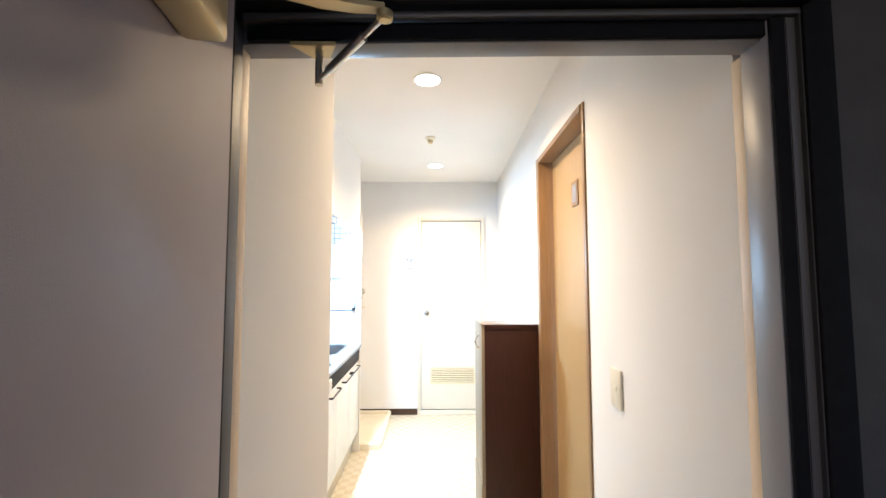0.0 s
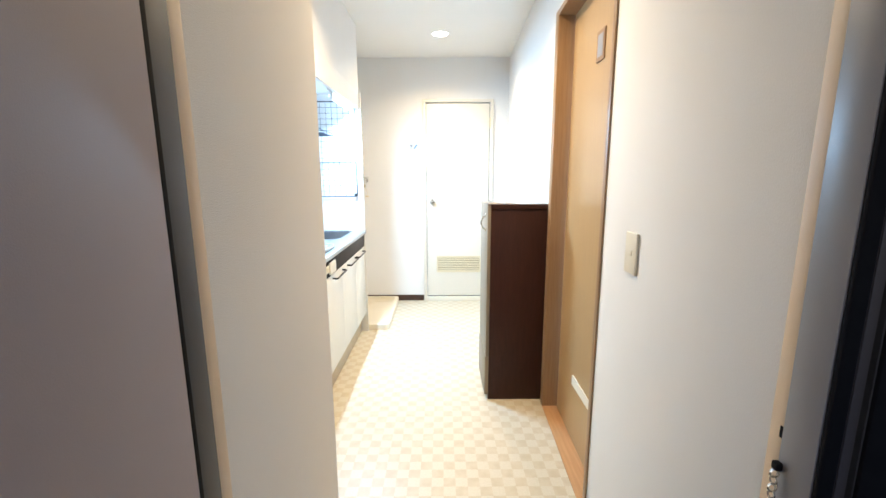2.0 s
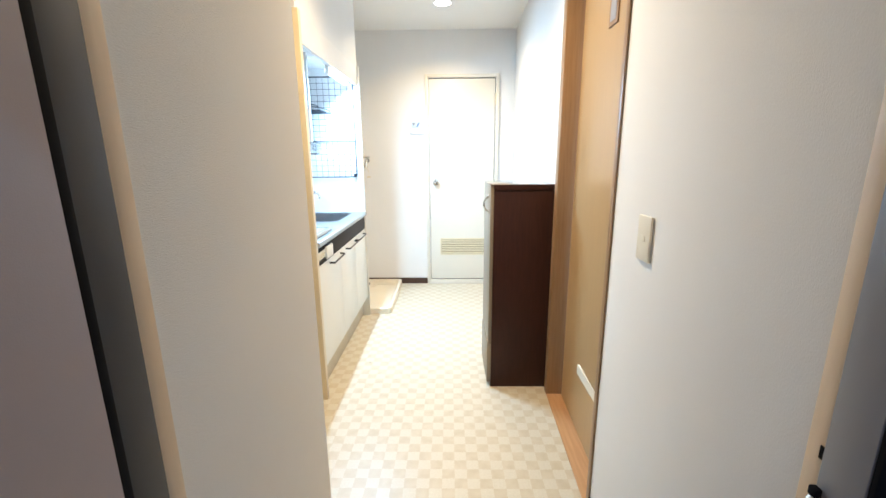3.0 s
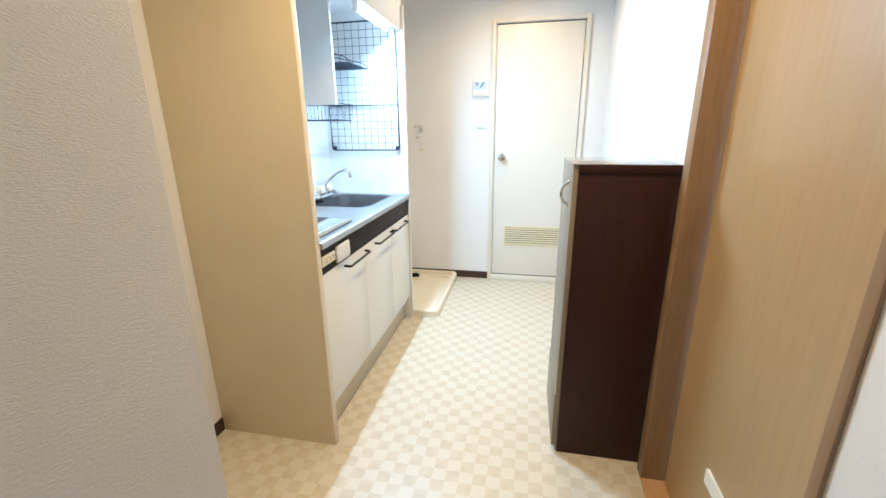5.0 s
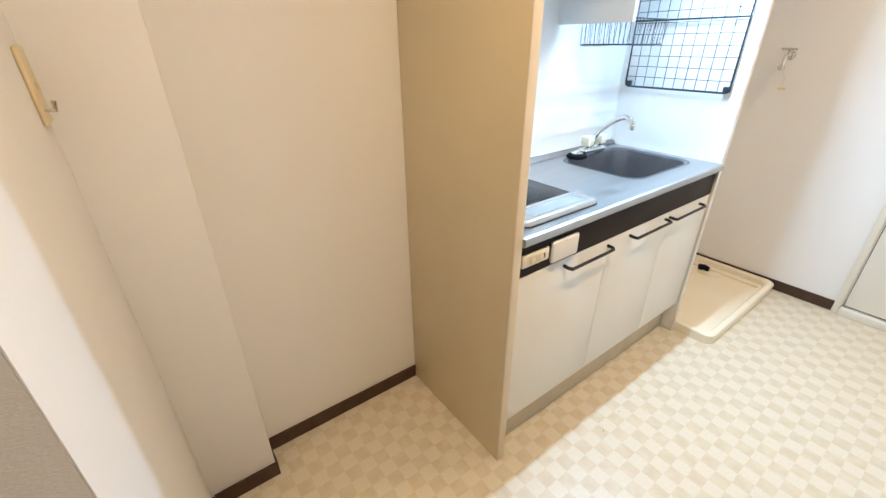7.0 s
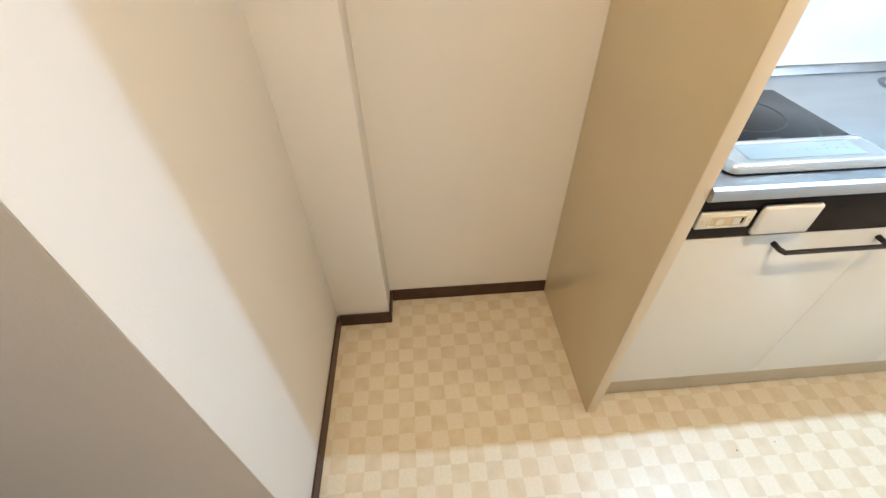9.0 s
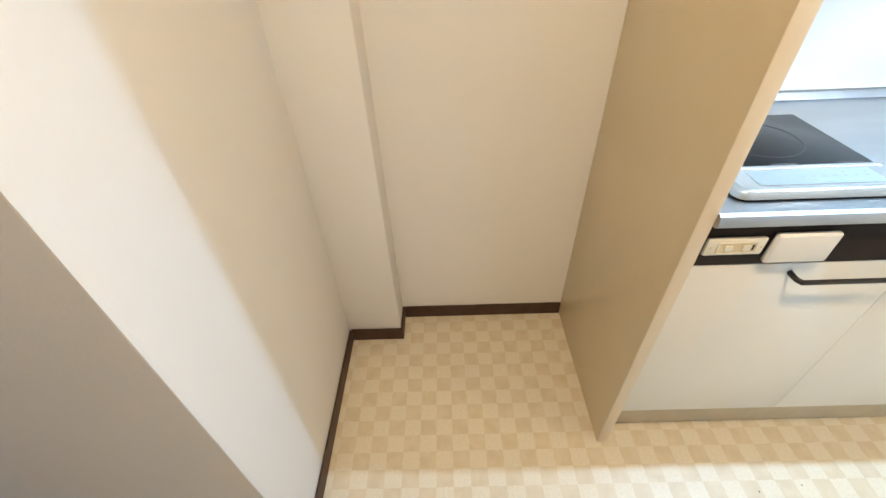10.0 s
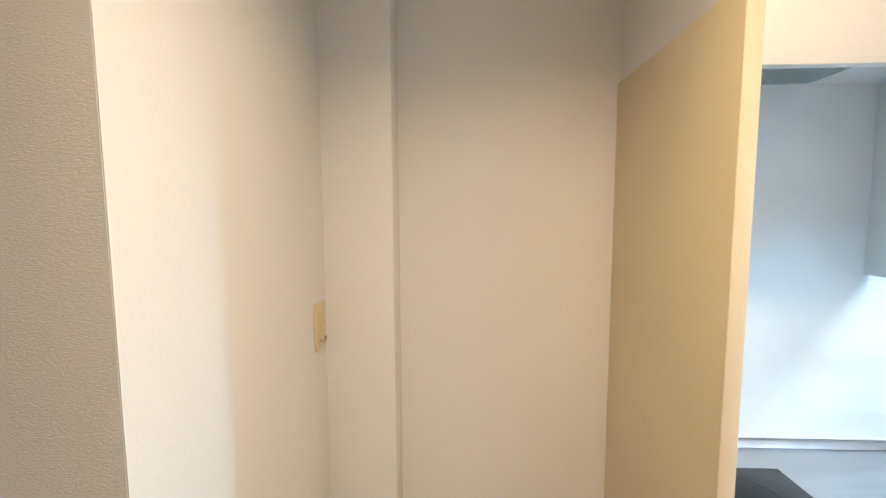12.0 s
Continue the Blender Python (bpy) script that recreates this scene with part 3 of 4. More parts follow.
# ---- shoe cabinet ----
def shoe_cabinet():
    c = thing("shoe_cabinet", (0.36, 2.41, 0), "dark walnut shoe cabinet with pale glossy doors against the wall", "cabinet")
    x0, x1, y0, y1, h = 0.211, 0.523, 2.205, 2.565, 1.152
    part("side_panel", block(x0, x1, y0, y0 + 0.018, 0, h - 0.03, 0.001), "shoe", c)
    part("side_panel", block(x0, x1, y1 - 0.018, y1, 0, h - 0.03, 0.001), "shoe", c)
    part("back_panel", block(x1 - 0.008, x1, y0 + 0.0185, y1 - 0.0185, 0.02, h - 0.03), "shoe", c)
    part("top", block(x0 + 0.0002, x1, y0 - 0.003, y1 + 0.004, h - 0.0295, h - 0.0021, 0.0015), "shoe", c)
    part("top_sheet", block(x0 - 0.0195, x1 - 0.0005, y0 - 0.003, y1 + 0.0035, h - 0.002, h, 0.0005), "shoetop", c, "satin dark laminate top, its grazing sheen put into a paler colour")
    part("plinth", block(x0 + 0.012, x0 + 0.028, y0 + 0.0185, y1 - 0.0185, 0, 0.06), "shoe", c)
    part("shelf", block(x0 + 0.01, x1 - 0.009, y0 + 0.0185, y1 - 0.0185, 0.06, 0.078), "shoe", c)
    part("lower_door", block(x0 - 0.0225, x0 - 0.0005, y0 + 0.001, y1 - 0.001, 0.03, 0.268, 0.0015), "shoedoor", c, "pale glossy lower flap")
    hy = y0 + 0.085
    for a, b in ((y0 + 0.001, y1 - 0.001),):
        d = part("door", block(x0 - 0.0185, x0 - 0.0005, a, b, 0.272, h - 0.0023, 0.0015), "shoedoor", c, "pale glossy cabinet door")
        bow = [Vector((x0 - 0.0185, hy, 1.088)), *arc((x0 - 0.0185, hy, 1.043), (0, 0, 1), (-0.72, 0, 0), 0.038, 15, 165, 10), Vector((x0 - 0.0185, hy, 0.998))]
        part("handle", wire(bmesh.new(), bow, 0.0052, 10), "nickel", d, "curved satin nickel pull")
        for z in (1.084, 1.002):
            part("handle_foot", lathe(bmesh.new(), (x0 - 0.0187, hy, z), (-1, 0, 0), [(0.009, 0), (0.009, 0.003), (0.006, 0.006)], 14), "nickel", d)


shoe_cabinet()

# ---- kitchenette ----
def kitchen_panels():
    p = thing("side_board", (-0.95, PY0, 0), "tall beige board closing the side of the kitchenette", "panel")
    part("board", block(BX + 0.001, -0.6925, PY0, PY1 - 0.004, 0, 1.943, 0.0006), "beige", p)
    part("edge_band", block(-0.692, -0.69, PY0, PY1, 0, 1.943, 0.0004), "edge", p, "pale edge band")
    part("inner_face", block(BX + 0.001, -0.6925, PY1 - 0.0038, PY1, 0, 1.943), "white", p, "white inner face")
    q = thing("side_board", (-0.95, QY0, 0), "tall cream board at the sink end of the kitchenette", "panel")
    part("board", block(BX + 0.001, -0.6925, QY0 + 0.004, QY1, 0, 1.943, 0.0006), "cream", q)
    part("edge_band", block(-0.692, -0.69, QY0, QY1, 0, 1.943, 0.0004), "cream", q)
    part("inner_face", block(BX + 0.001, -0.6925, QY0, QY0 + 0.0038, CT, 1.943), "white", q, "white splash face")
    b = thing("splashback", (BX, 2.7, 1.4), "glossy white splashback board behind the sink", "splashback")
    part("board", block(BX + 0.001, BX + 0.012, PY1 + 0.0005, QY0 - 0.0005, CT + 0.0, 1.943), "white", b)
    part("sealant", block(BX + 0.0122, BX + 0.016, PY1 + 0.0005, QY0 - 0.0045, CT + 0.0185, CT + 0.022), "whiteplastic", b, "thin white sealant line")
    part("corner_trim", block(BX + 0.0122, BX + 0.0165, QY0 - 0.0042, QY0 - 0.0006, CT + 0.023, 1.926), "whiteplastic", b)
    k = thing("canopy_panel", (-0.95, 2.7, 1.93), "white panel above the kitchenette with a fan grille", "panel")
    part("board", block(BX + 0.0125, -0.7265, PY1 + 0.0005, QY0 - 0.0005, 1.928, 1.9445), "white", k)
    g = part("grille", block(-1.175, -1.03, 2.115, 2.56, 1.9255, 1.9278), "filter", k, "grey metal mesh fan grille")
    for i in range(12):
        x = -1.172 + i * 0.0127
        part("bar", block(x, x + 0.003, 2.115, 2.56, 1.921, 1.9253), "filter", g)
    for i in range(34):
        y = 2.118 + i * 0.0132
        part("cross_bar", block(-1.175, -1.03, y, y + 0.0025, 1.9185, 1.9208), "filter", g)
    t = thing("tube_light", (-0.785, 3.06, 1.9), "short fluorescent tube light under the kitchen canopy, switched on", "light")
    part("fixture", block(-0.815, -0.765, 2.82, 3.283, 1.866, 1.9275, 0.003), "whiteplastic", t)
    part("tube", wire(bmesh.new(), [(-0.79, 2.845, 1.835), (-0.79, 3.27, 1.835)], 0.02, 18), "tube", t, "glowing cool white tube")
    for y in (2.826, 3.271):
        part("socket", block(-0.802, -0.778, y, y + 0.012, 1.808, 1.8655, 0.002), "whiteplastic", t)


kitchen_panels()


def base_units():
    def unit(y0, y1, top, doors, label):
        u = thing("base_cabinet", (-0.95, (y0 + y1) / 2, 0), label, "kitchen cabinet", "kitchen base cabinets")
        part("carcass", block(BX + 0.001, -0.7185, y0, y1, 0.15, top), "cream", u)
        part("kick_board", block(-0.765, -0.75, y0, y1, 0.0, 0.1495), "kick", u, "beige recessed kick board")
        for a, b, ha, hb in doors:
            d = part("door", block(-0.718, -0.70, a, b, 0.17, 0.737, 0.0015), "cream", u)
            x = -0.70
            z = 0.713
            rod = [(x, ha, z), (x - 0 + 0.02, ha, z - 0.001), (x + 0.028, ha + 0.008, z - 0.003), (x + 0.028, hb - 0.008, z - 0.003), (x + 0.02, hb, z - 0.001), (x, hb, z)]
            part("handle", wire(bmesh.new(), rod, 0.0058, 10), "handle", d, "black bar handle")
        return u
    unit(PY1 + 0.0005, 2.543, 0.843, [(PY1 + 0.002, 2.5428, 2.31, 2.542)], "cream base cabinet under the hob with a black bar handle")
    unit(2.5435, QY0 - 0.0005, 0.70, [(2.5436, 2.9373, 2.675, 2.922), (2.9381, QY0 - 0.002, 2.955, 3.205)], "cream two-door sink cabinet with black bar handles")
    b = thing("fascia_board", (-0.7, 2.7, 0.79), "glossy dark brown fascia band under the steel worktop", "panel")
    part("board", block(-0.7183, -0.699, PY1 + 0.0005, QY0 - 0.0005, 0.7395, 0.843, 0.001), "darkband", b)
    o = thing("appliance_outlet", (-0.698, 2.165, 0.79), "ivory double socket on the dark fascia band", "outlet")
    part("plate", block(-0.6988, -0.690, 2.108, 2.218, 0.772, 0.812, 0.003), "ivory", o)
    for y0, y1, z0, z1 in ((2.128, 2.202, 0.802, 0.8045), (2.128, 2.202, 0.778, 0.7805), (2.128, 2.1305, 0.7807, 0.8018), (2.1995, 2.202, 0.7807, 0.8018)):
        part("socket_rim", block(-0.6899, -0.6878, y0, y1, z0, z1, 0.0005), "ivory", o)
    part("socket_face", block(-0.6899, -0.6891, 2.131, 2.199, 0.781, 0.8015), "brassplate", o, "yellowed socket face")
    for y in (2.141, 2.175):
        part("rocker", prism(rounded(y, y + 0.016, 0.784, 0.7985, 0.005, 4), "x", -0.6889, -0.6862, 0.0006), "ivory", o, "small rounded ivory key")
    part("slot", block(-0.6889, -0.6884, 2.1925, 2.197, 0.785, 0.798), "gap", o, "dark socket slot")
    for y in (2.1165, 2.2105):
        part("screw", lathe(bmesh.new(), (-0.6899, y, 0.792), (1, 0, 0), [(0.0022, 0), (0.0022, 0.0005), (0.001, 0.0008)], 10), "brassplate", o)
    c = thing("switch_cover", (-0.698, 2.29, 0.785), "square white plastic cover on the dark fascia band", "cover")
    part("cover", block(-0.6988, -0.684, 2.228, 2.348, 0.751, 0.822, 0.007, 3), "whiteplastic", c)


base_units()


def worktop():
    w = thing("worktop", (-0.95, 2.7, CT), "brushed stainless steel worktop with a rolled front edge", "worktop")
    y0, y1 = PY1 + 0.001, QY0 - 0.001
    sx0, sx1, sy0, sy1 = -1.135, -0.785, 2.80, 3.235
    bm = bmesh.new()
    hole = rounded(sx0, sx1, sy0, sy1, 0.07, 8)
    xa, xb = BX + 0.0125, -0.69
    for a, b, c, d in ((xa, xb, y0, sy0), (xa, xb, sy1, y1)):
        bm.faces.new([bm.verts.new(v) for v in ((a, c, CT), (b, c, CT), (b, d, CT), (a, d, CT))])
    for a, b in ((xa, sx0), (sx1, xb)):
        bm.faces.new([bm.verts.new(v) for v in ((a, sy0, CT), (b, sy0, CT), (b, sy1, CT), (a, sy1, CT))])
    n = 8
    quads = [(sx1, sy1), (sx0, sy1), (sx0, sy0), (sx1, sy0)]
    for q in range(4):
        corner = bm.verts.new((*quads[q], CT))
        run = [bm.verts.new((*p, CT)) for p in hole[q * (n + 1):(q + 1) * (n + 1)]]
        for a, b in zip(run, run[1:]):
            bm.faces.new((corner, a, b))
    bmesh.ops.remove_doubles(bm, verts=bm.verts[:], dist=0.0001)
    part("top", bm, "steel", w)
    bm = bmesh.new()
    prof = [(xb, CT), (xb + 0.008, CT - 0.003), (xb + 0.011, CT - 0.010), (xb + 0.011, CT - 0.024), (xb + 0.006, CT - 0.0285), (xb - 0.02, CT - 0.0285)]
    for (xA, zA), (xB, zB) in zip(prof, prof[1:]):
        bm.faces.new([bm.verts.new(v) for v in ((xA, y0, zA), (xB, y0, zB), (xB, y1, zB), (xA, y1, zA))])
    for y in (y0, y1):
        bm.faces.new([bm.verts.new((x, y, z)) for x, z in prof])
    bmesh.ops.remove_doubles(bm, verts=bm.verts[:], dist=0.0001)
    part("front_edge", bm, "steeledge", w, "rolled steel front edge")
    part("upstand", prism([(BX + 0.0125, CT), (BX + 0.04, CT + 0.001), (BX + 0.034, CT + 0.008), (BX + 0.028, CT + 0.017), (BX + 0.0125, CT + 0.018)], "y", y0, y1), "backsteel", w, "raised steel back rim")
    s = thing("sink", (-0.96, 3.02, CT), "rounded rectangular stainless steel sink bowl", "sink")
    bm = bmesh.new()
    levels = [(0.012, 0.0012, 0.07), (0.004, 0.0022, 0.07), (-0.004, -0.004, 0.07), (-0.012, -0.06, 0.07), (-0.02, -0.13, 0.065), (-0.05, -0.148, 0.05)]
    rings = []
    for grow, dz, r in levels:
        rings.append([bm.verts.new((x, y, CT + dz)) for x, y in rounded(sx0 - grow, sx1 + grow, sy0 - grow, sy1 + grow, r, 8)])
    for a, b in zip(rings, rings[1:]):
        for k in range(len(a)):
            bm.faces.new((a[k], a[(k + 1) % len(a)], b[(k + 1) % len(a)], b[k]))
    bm.faces.new(rings[-1])
    part("bowl", bm, "sinksteel", s)
    part("drain", lathe(bmesh.new(), (-0.98, 3.02, CT - 0.148), (0, 0, 1), [(0.06, 0), (0.058, 0.003), (0.02, 0.004)]), "rubber", s, "black drain cover")


worktop()


def hob():
    h = thing("induction_hob", (-0.9, 2.31, CT), "single-ring induction hob with a silver control strip", "hob")
    ya, yb, xs, xf = 2.148, 2.482, -0.815, -0.722
    part("glass", block(-1.068, xs - 0.0015, ya + 0.02, yb - 0.012, CT + 0.006, CT + 0.0135, 0.002), "blackglass", h, "black glass cooking plate")
    part("tray", prism(rounded(-1.074, xs - 0.001, ya + 0.016, yb - 0.008, 0.008, 3), "z", CT + 0.0008, CT + 0.0059), "silver", h, "silver tray under the glass")
    ring = bmesh.new()
    lathe(ring, (-0.945, 2.308, CT + 0.0136), (0, 0, 1), [(0.0875, 0), (0.0895, 0), (0.0895, 0.0003), (0.0875, 0.0003), (0.0875, 0)], 48)
    part("ring_print", ring, "ring", h, "thin grey ring print")
    for y, n in ((2.20, 0.016), (2.27, 0.05), (2.40, 0.05)):
        part("print_bar", block(-0.832, -0.826, y, y + n, CT + 0.0136, CT + 0.0139), "ring", h)
    # control strip: rings that narrow upward, with a raised rim round a sunk foil
    rings = []
    strip = bmesh.new()
    for g, z, r in ((0.0, 0.0035, 0.022), (-0.001, 0.010, 0.022), (-0.005, 0.0165, 0.02), (-0.011, 0.0195, 0.016), (-0.016, 0.0195, 0.012), (-0.019, 0.0180, 0.010)):
        rings.append([strip.verts.new((x, y, CT + z)) for x, y in rounded(xs - (0 if g > -0.012 else 0.5 * g), xf + g, ya - g, yb + g, r, 5)])
    for p, q in zip(rings, rings[1:]):
        for k in range(len(p)):
            strip.faces.new((p[k], p[(k + 1) % len(p)], q[(k + 1) % len(p)], q[k]))
    strip.faces.new(rings[0]), strip.faces.new(rings[-1])
    part("control_strip", strip, "silver", h, "pale silver control strip")
    part("foil", block(xs + 0.016, xf - 0.025, ya + 0.05, yb - 0.05, CT + 0.0182, CT + 0.0187, 0.0002), "palepanel", h, "pale blue control foil")
    for i in range(7):
        y = 2.29 + i * 0.02
        part("key_print", prism(rounded(-0.772 - 0.0016, -0.772 + 0.0016, y - 0.003, y + 0.003, 0.0014, 2), "z", CT + 0.0188, CT + 0.0191), "grey", h)
    for y in (2.225, 2.37, 2.41):
        part("key_print", prism(rounded(-0.7855, -0.7835, y, y + 0.008, 0.0009, 2), "z", CT + 0.0188, CT + 0.0191), "grey", h)
    # black layer drawn for the thin shadow below the control strip
    part("trim", prism(rounded(xs, xf + 0.0015, ya - 0.0015, yb + 0.0015, 0.0235, 5), "z", CT + 0.0006, CT + 0.0034), "rubber", h, "dark strip standing in for the thin shadow under the control strip")


hob()


def kitchen_tap():
    t = thing("kitchen_tap", (-1.165, 3.03, CT), "chrome two-handle tap with ivory square knobs by the sink", "tap")
    part("base", block(-1.168, -1.12, 2.955, 3.105, CT + 0.001, CT + 0.028, 0.008, 3), "chrome", t)
    for y in (2.985, 3.075):
        part("stem", wire(bmesh.new(), [(-1.14, y, CT + 0.028), (-1.138, y, CT + 0.042)], 0.010, 12), "chrome", t)
        part("knob", block(-1.16, -1.116, y - 0.022, y + 0.022, CT + 0.042, CT + 0.083, 0.005), "greyknob", t, "ivory square tap knob")
    pts = [(-1.145, 3.03, CT + 0.028), (-1.14, 3.03, CT + 0.07), (-1.115, 3.028, CT + 0.105), (-1.06, 3.025, CT + 0.15), (-1.02, 3.02, CT + 0.172), (-0.995, 3.018, CT + 0.178), (-0.975, 3.016, CT + 0.172), (-0.962, 3.015, CT + 0.157), (-0.96, 3.015, CT + 0.142)]
    part("spout", wire(bmesh.new(), pts, 0.0105, 14), "chrome", t)
    part("nozzle", lathe(bmesh.new(), (-0.96, 3.015, CT + 0.132), (0, 0, 1), [(0.009, 0), (0.0115, 0.002), (0.0115, 0.018), (0.009, 0.02)], 16), "chrome", t)
    s = thing("sink_plug", (-1.13, 2.905, CT), "black rubber plug with a steel cap beside the tap", "plug")
    part("rubber", lathe(bmesh.new(), (-1.13, 2.905, CT + 0.0012), (0, 0, 1), [(0.042, 0), (0.045, 0.004), (0.04, 0.014), (0.024, 0.016)]), "rubber", s)
    part("cap", lathe(bmesh.new(), (-1.13, 2.905, CT + 0.0175), (0, 0, 1), [(0.024, 0), (0.026, 0.004), (0.01, 0.010), (0.006, 0.014)]), "chrome", s, "small steel cap")


kitchen_tap()


hang = thing("hanging_board", (-1.06, 2.795, 1.66), "white divider board hung from the kitchen canopy to the splashback", "panel")
part("board", block(BX + 0.0125, -0.906, 2.786, 2.804, 1.392, 1.9275, 0.0008), "white", hang)
part("edge_band", block(-0.9055, -0.904, 2.786, 2.804, 1.392, 1.9275, 0.0003), "whiteplastic", hang)


def grid_rack():
    g = thing("wire_grid", (-0.95, QY0, 1.5), "black wire grid fixed to the white kitchen side board", "wire grid")
    y = QY0 - 0.016
    x0, x1, z0, z1, r = -1.178, -0.735, 1.146, 1.872, 0.018
    loop = [(x, y, z) for x, z in rounded(x0, x1, z0, z1, r, 4)]
    loop.append(loop[0])
    part("frame", wire(bmesh.new(), loop, 0.0042, 8), "wire", g)
    part("middle_bar", wire(bmesh.new(), [(x0, y, 1.412), (x1, y, 1.412)], 0.0036, 8), "wire", g)
    n = 10
    for i in range(1, n):
        x = x0 + (x1 - x0) * i / n
        part("wire", wire(bmesh.new(), [(x, y, z0), (x, y, z1)], 0.0014, 5), "wire", g)
    for i in range(1, 17):
        z = z0 + (z1 - z0) * i / 17
        part("wire", wire(bmesh.new(), [(x0, y + 0.0022, z), (x1, y + 0.0022, z)], 0.0014, 5), "wire", g)
    for x in (x0 + 0.012, x1 - 0.012):
        for z in (z0 + 0.014, z1 - 0.014):
            part("clip", block(x - 0.012, x + 0.012, y - 0.005, QY0 - 0.0005, z - 0.012, z + 0.010, 0.003), "wire", g, "black fixing clip")


grid_rack()


def wire_shelf():
    s = thing("wire_shelf", (-1.05, 3.1, 1.6), "black wire shelf with tapered sides on the splashback", "wire shelf")
    xa, xb, y0, y1, z = BX + 0.016, -0.882, 2.93, 3.18, 1.605
    for y in (y0, y1):
        part("side_rail", wire(bmesh.new(), [(xa, y, z + 0.09), (xa + 0.04, y, z + 0.088), (xb - 0.03, y, z + 0.03), (xb, y, z + 0.012), (xb, y, z), (xa, y, z), (xa, y, z + 0.09)], 0.0028, 6), "wire", s)
        for i in range(1, 7):
            x = xa + (xb - xa) * i / 7
            part("upright", wire(bmesh.new(), [(x, y, z), (x, y, z + 0.088 - 0.07 * i / 7)], 0.0014, 5), "wire", s)
    for x in (xa, xb):
        part("cross_rail", wire(bmesh.new(), [(x, y0, z), (x, y1, z)], 0.0028, 6), "wire", s)
    for i in range(1, 14):
        y = y0 + (y1 - y0) * i / 14
        part("wire", wire(bmesh.new(), [(xa, y, z + 0.001), (xb, y, z + 0.001)], 0.0016, 5), "wire", s)


wire_shelf()


def wire_basket():
    s = thing("wire_basket", (-1.08, 2.85, 1.32), "black wire basket hung low on the white splashback", "wire basket")
    xa, xb, y0, y1, z0, z1 = BX + 0.016, -0.972, 2.935, 3.135, 1.322, 1.408
    for z, g, r in ((z1, 0.008, 0.0026), (z0, 0, 0.0026)):
        pts = [(x, y, z) for x, y in rounded(xa, xb + g, y0 - g, y1 + g, 0.012, 3)]
        part("rim", wire(bmesh.new(), [*pts, pts[0]], r, 6), "wire", s)
    n = 9
    for i in range(n + 1):
        y = y0 + (y1 - y0) * i / n
        part("wire", wire(bmesh.new(), [(xa, y, z1), (xa, y, z0), (xb, y, z0), (xb + 0.008, y, z1)], 0.0011, 5), "wire", s)
    for i in range(1, 11):
        x = xa + (xb - xa) * i / 11
        part("wire", wire(bmesh.new(), [(x, y0 - 0.008, z1), (x, y0, z0), (x, y1, z0), (x, y1 + 0.008, z1)], 0.0011, 5), "wire", s)


wire_basket()


# black disc added for the dark nick below the door joint
nick = tagged(new("kick_board_nick"), "small black disc standing in for a dark nick at the kick board", "screw cap")
nick.location = (-0.749, 2.54, 0.145)
ORIGIN[nick.name] = Vector(nick.location)
part("cap", lathe(bmesh.new(), (-0.7495, 2.54, 0.143), (1, 0, 0), [(0.005, 0), (0.005, 0.002), (0.003, 0.003)], 12), "rubber", nick)

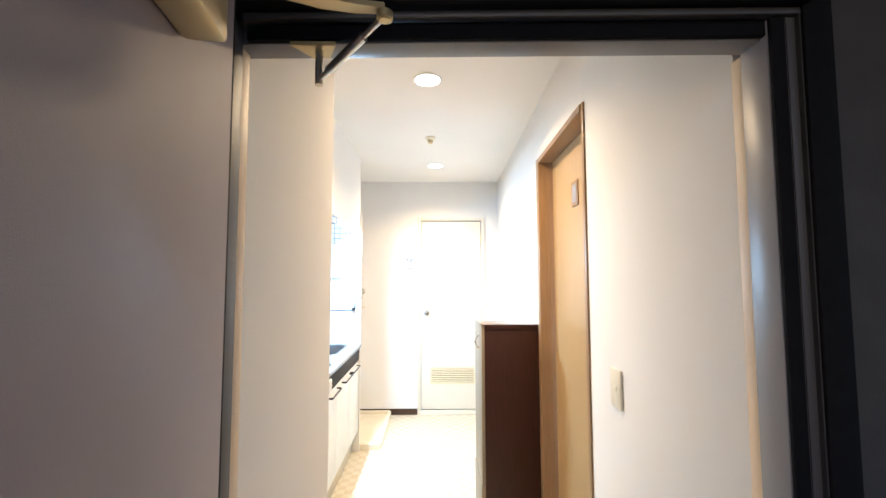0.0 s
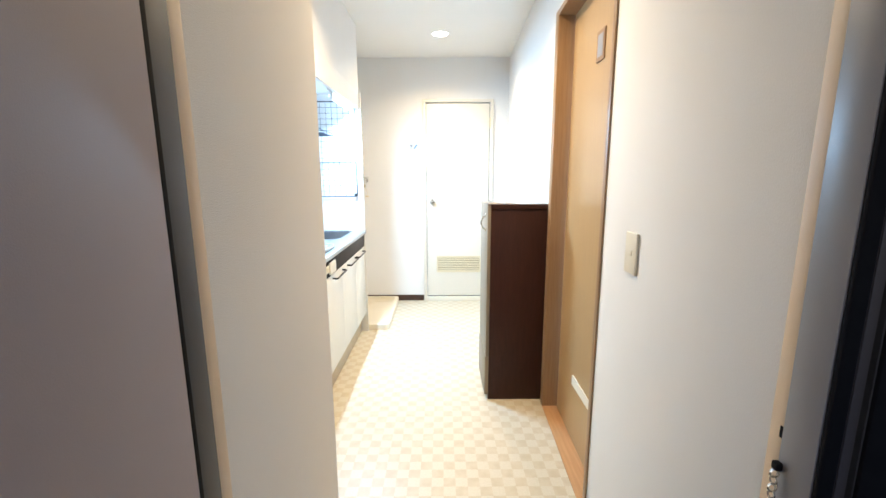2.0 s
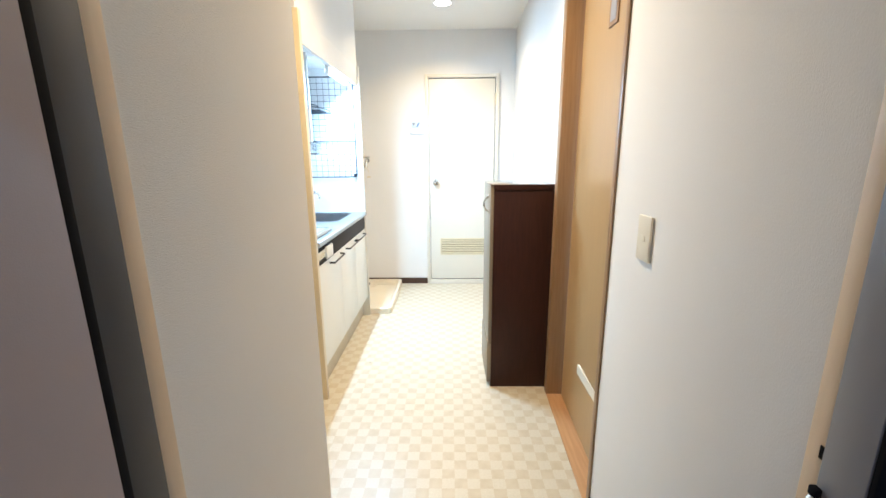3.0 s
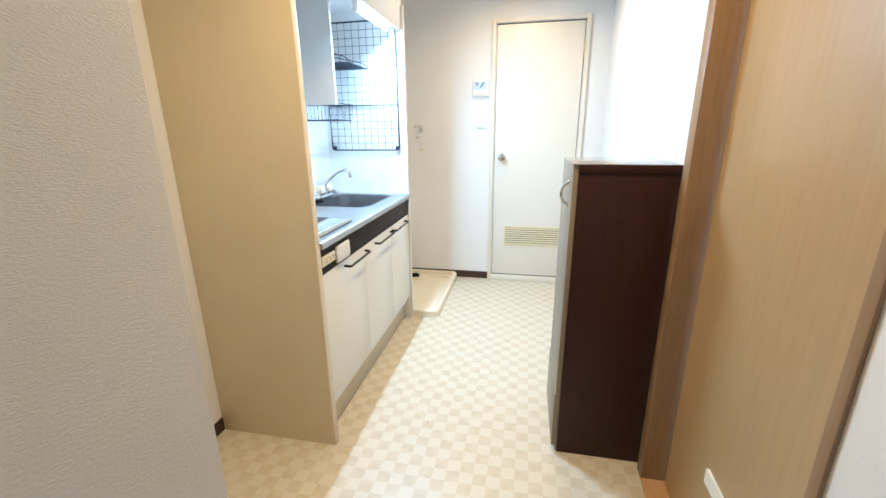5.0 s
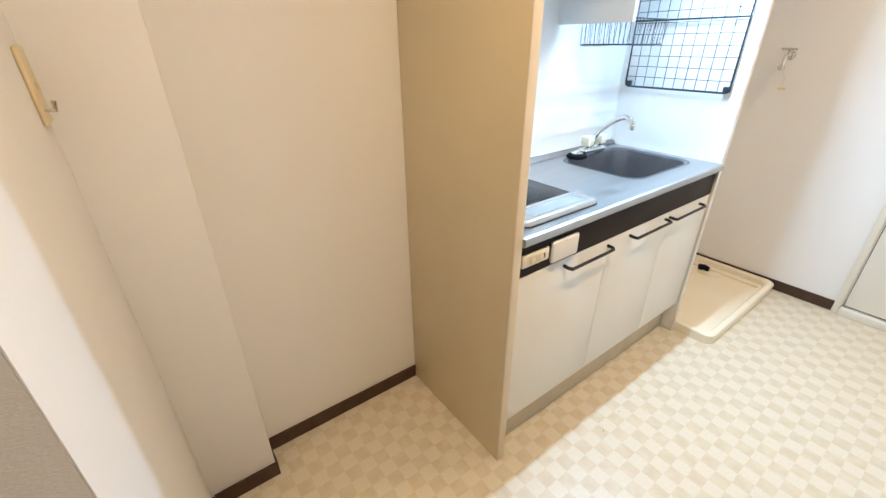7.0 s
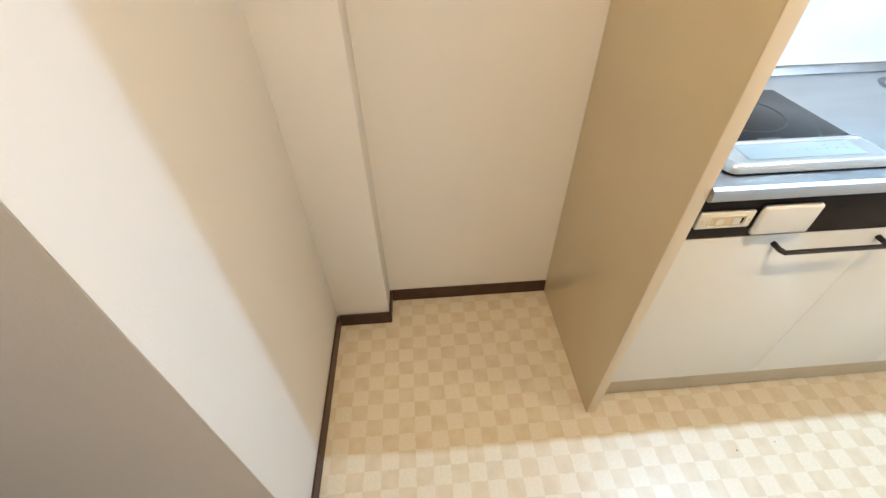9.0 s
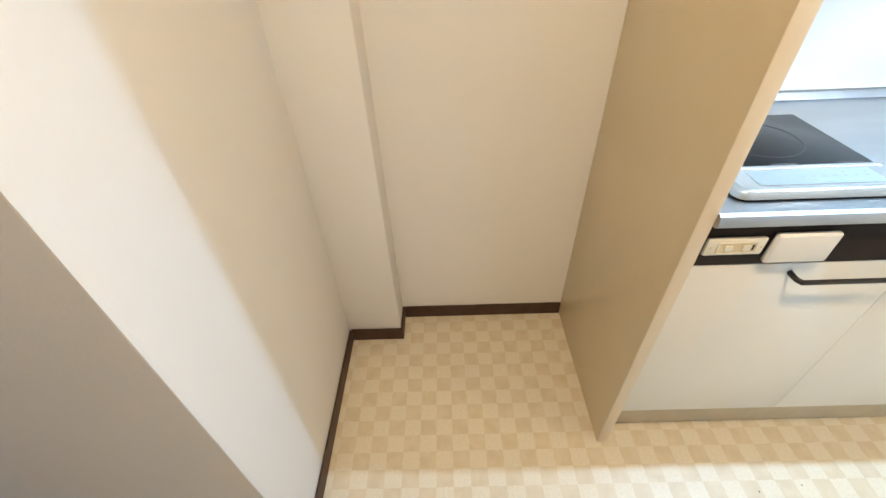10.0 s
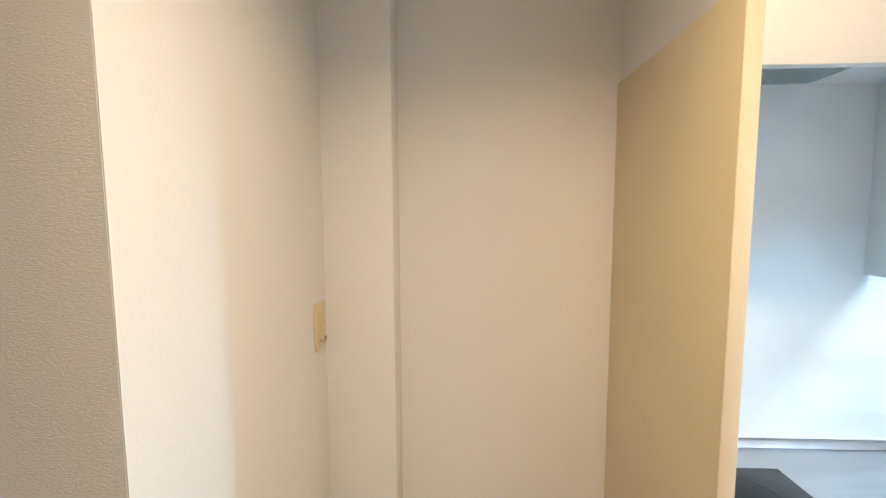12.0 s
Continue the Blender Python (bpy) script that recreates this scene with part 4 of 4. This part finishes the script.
# ---- washing machine place ----
def washing_pan():
    p = thing("washing_pan", (-0.85, 3.75, 0), "ivory plastic washing machine pan on the vinyl floor", "washing pan")
    x0, x1, y0, y1 = BX + 0.003, -0.517, QY1 + 0.003, FY - 0.004
    bm = bmesh.new()
    rings = []
    for grow, z, r in ((0.0, 0.0, 0.045), (0.0, 0.046, 0.045), (-0.006, 0.052, 0.045), (-0.026, 0.052, 0.04), (-0.032, 0.046, 0.04), (-0.036, 0.02, 0.04)):
        rings.append([bm.verts.new((x, y, z)) for x, y in rounded(x0 - grow, x1 + grow, y0 - grow, y1 + grow, r, 6)])
    for a, b in zip(rings, rings[1:]):
        for k in range(len(a)):
            bm.faces.new((a[k], a[(k + 1) % len(a)], b[(k + 1) % len(a)], b[k]))
    bm.faces.new(rings[0]), bm.faces.new(rings[-1])
    part("tray", bm, "pan", p)
    part("rib", block(x0 + 0.2, x1 - 0.06, FY - 0.105, FY - 0.098, 0.0203, 0.03, 0.002), "pan", p)
    part("drain_ring", lathe(bmesh.new(), (-0.83, 4.045, 0.0205), (0, 0, 1), [(0.07, 0), (0.068, 0.005), (0.045, 0.004)]), "pan", p, "ivory drain ring")
    part("drain_elbow", wire(bmesh.new(), [(-0.85, 4.045, 0.0225), (-0.85, 4.045, 0.036), (-0.862, 4.035, 0.045), (-0.888, 4.015, 0.046)], 0.018, 12), "rubber", p, "black drain elbow")


washing_pan()


def wash_tap():
    t = thing("washing_tap", (-0.828, FY, 1.26), "small chrome washing machine tap on the end wall", "tap")
    c = (-0.828, FY - 0.001, 1.262)
    part("flange", lathe(bmesh.new(), c, (0, -1, 0), [(0.024, 0), (0.022, 0.006), (0.01, 0.009)], 20), "chrome", t)
    part("body", wire(bmesh.new(), [(-0.828, FY - 0.008, 1.262), (-0.828, FY - 0.06, 1.262), (-0.828, FY - 0.075, 1.25), (-0.828, FY - 0.078, 1.215)], 0.011, 12), "chrome", t)
    part("nozzle", lathe(bmesh.new(), (-0.828, FY - 0.078, 1.195), (0, 0, 1), [(0.009, 0), (0.014, 0.004), (0.014, 0.022)], 16), "nickel", t)
    part("handle", wire(bmesh.new(), [(-0.862, FY - 0.045, 1.292), (-0.794, FY - 0.045, 1.292)], 0.006, 8), "chrome", t)
    part("stem", wire(bmesh.new(), [(-0.828, FY - 0.045, 1.265), (-0.828, FY - 0.045, 1.292)], 0.006, 8), "chrome", t)
    part("cord", wire(bmesh.new(), [(-0.828, FY - 0.03, 1.25), (-0.84, FY - 0.012, 1.2), (-0.818, FY - 0.004, 1.15), (-0.822, FY - 0.002, 1.108)], 0.0016, 5), "brassplate", t, "thin yellowed cord")
    part("tag", block(-0.838, -0.802, FY - 0.003, FY - 0.0005, 1.098, 1.108, 0.0005), "brassplate", t, "faded reddish tag")


wash_tap()

for x, y, r in ((-0.343, 2.274, 0.0026), (-0.539, 2.483, 0.0024), (-0.554, 2.613, 0.0018)):
    crumb = thing("crumb", (x, y, 0), "tiny dark crumb lying on the vinyl floor", "crumb", "crumbs on the floor")
    bit = bmesh.new()
    bmesh.ops.create_icosphere(bit, subdivisions=1, radius=r, matrix=Matrix.Translation((x, y, r * 0.6)) @ Matrix.Diagonal((1.3, 0.9, 0.6, 1)))
    part("grain", bit, "baseboard", crumb)
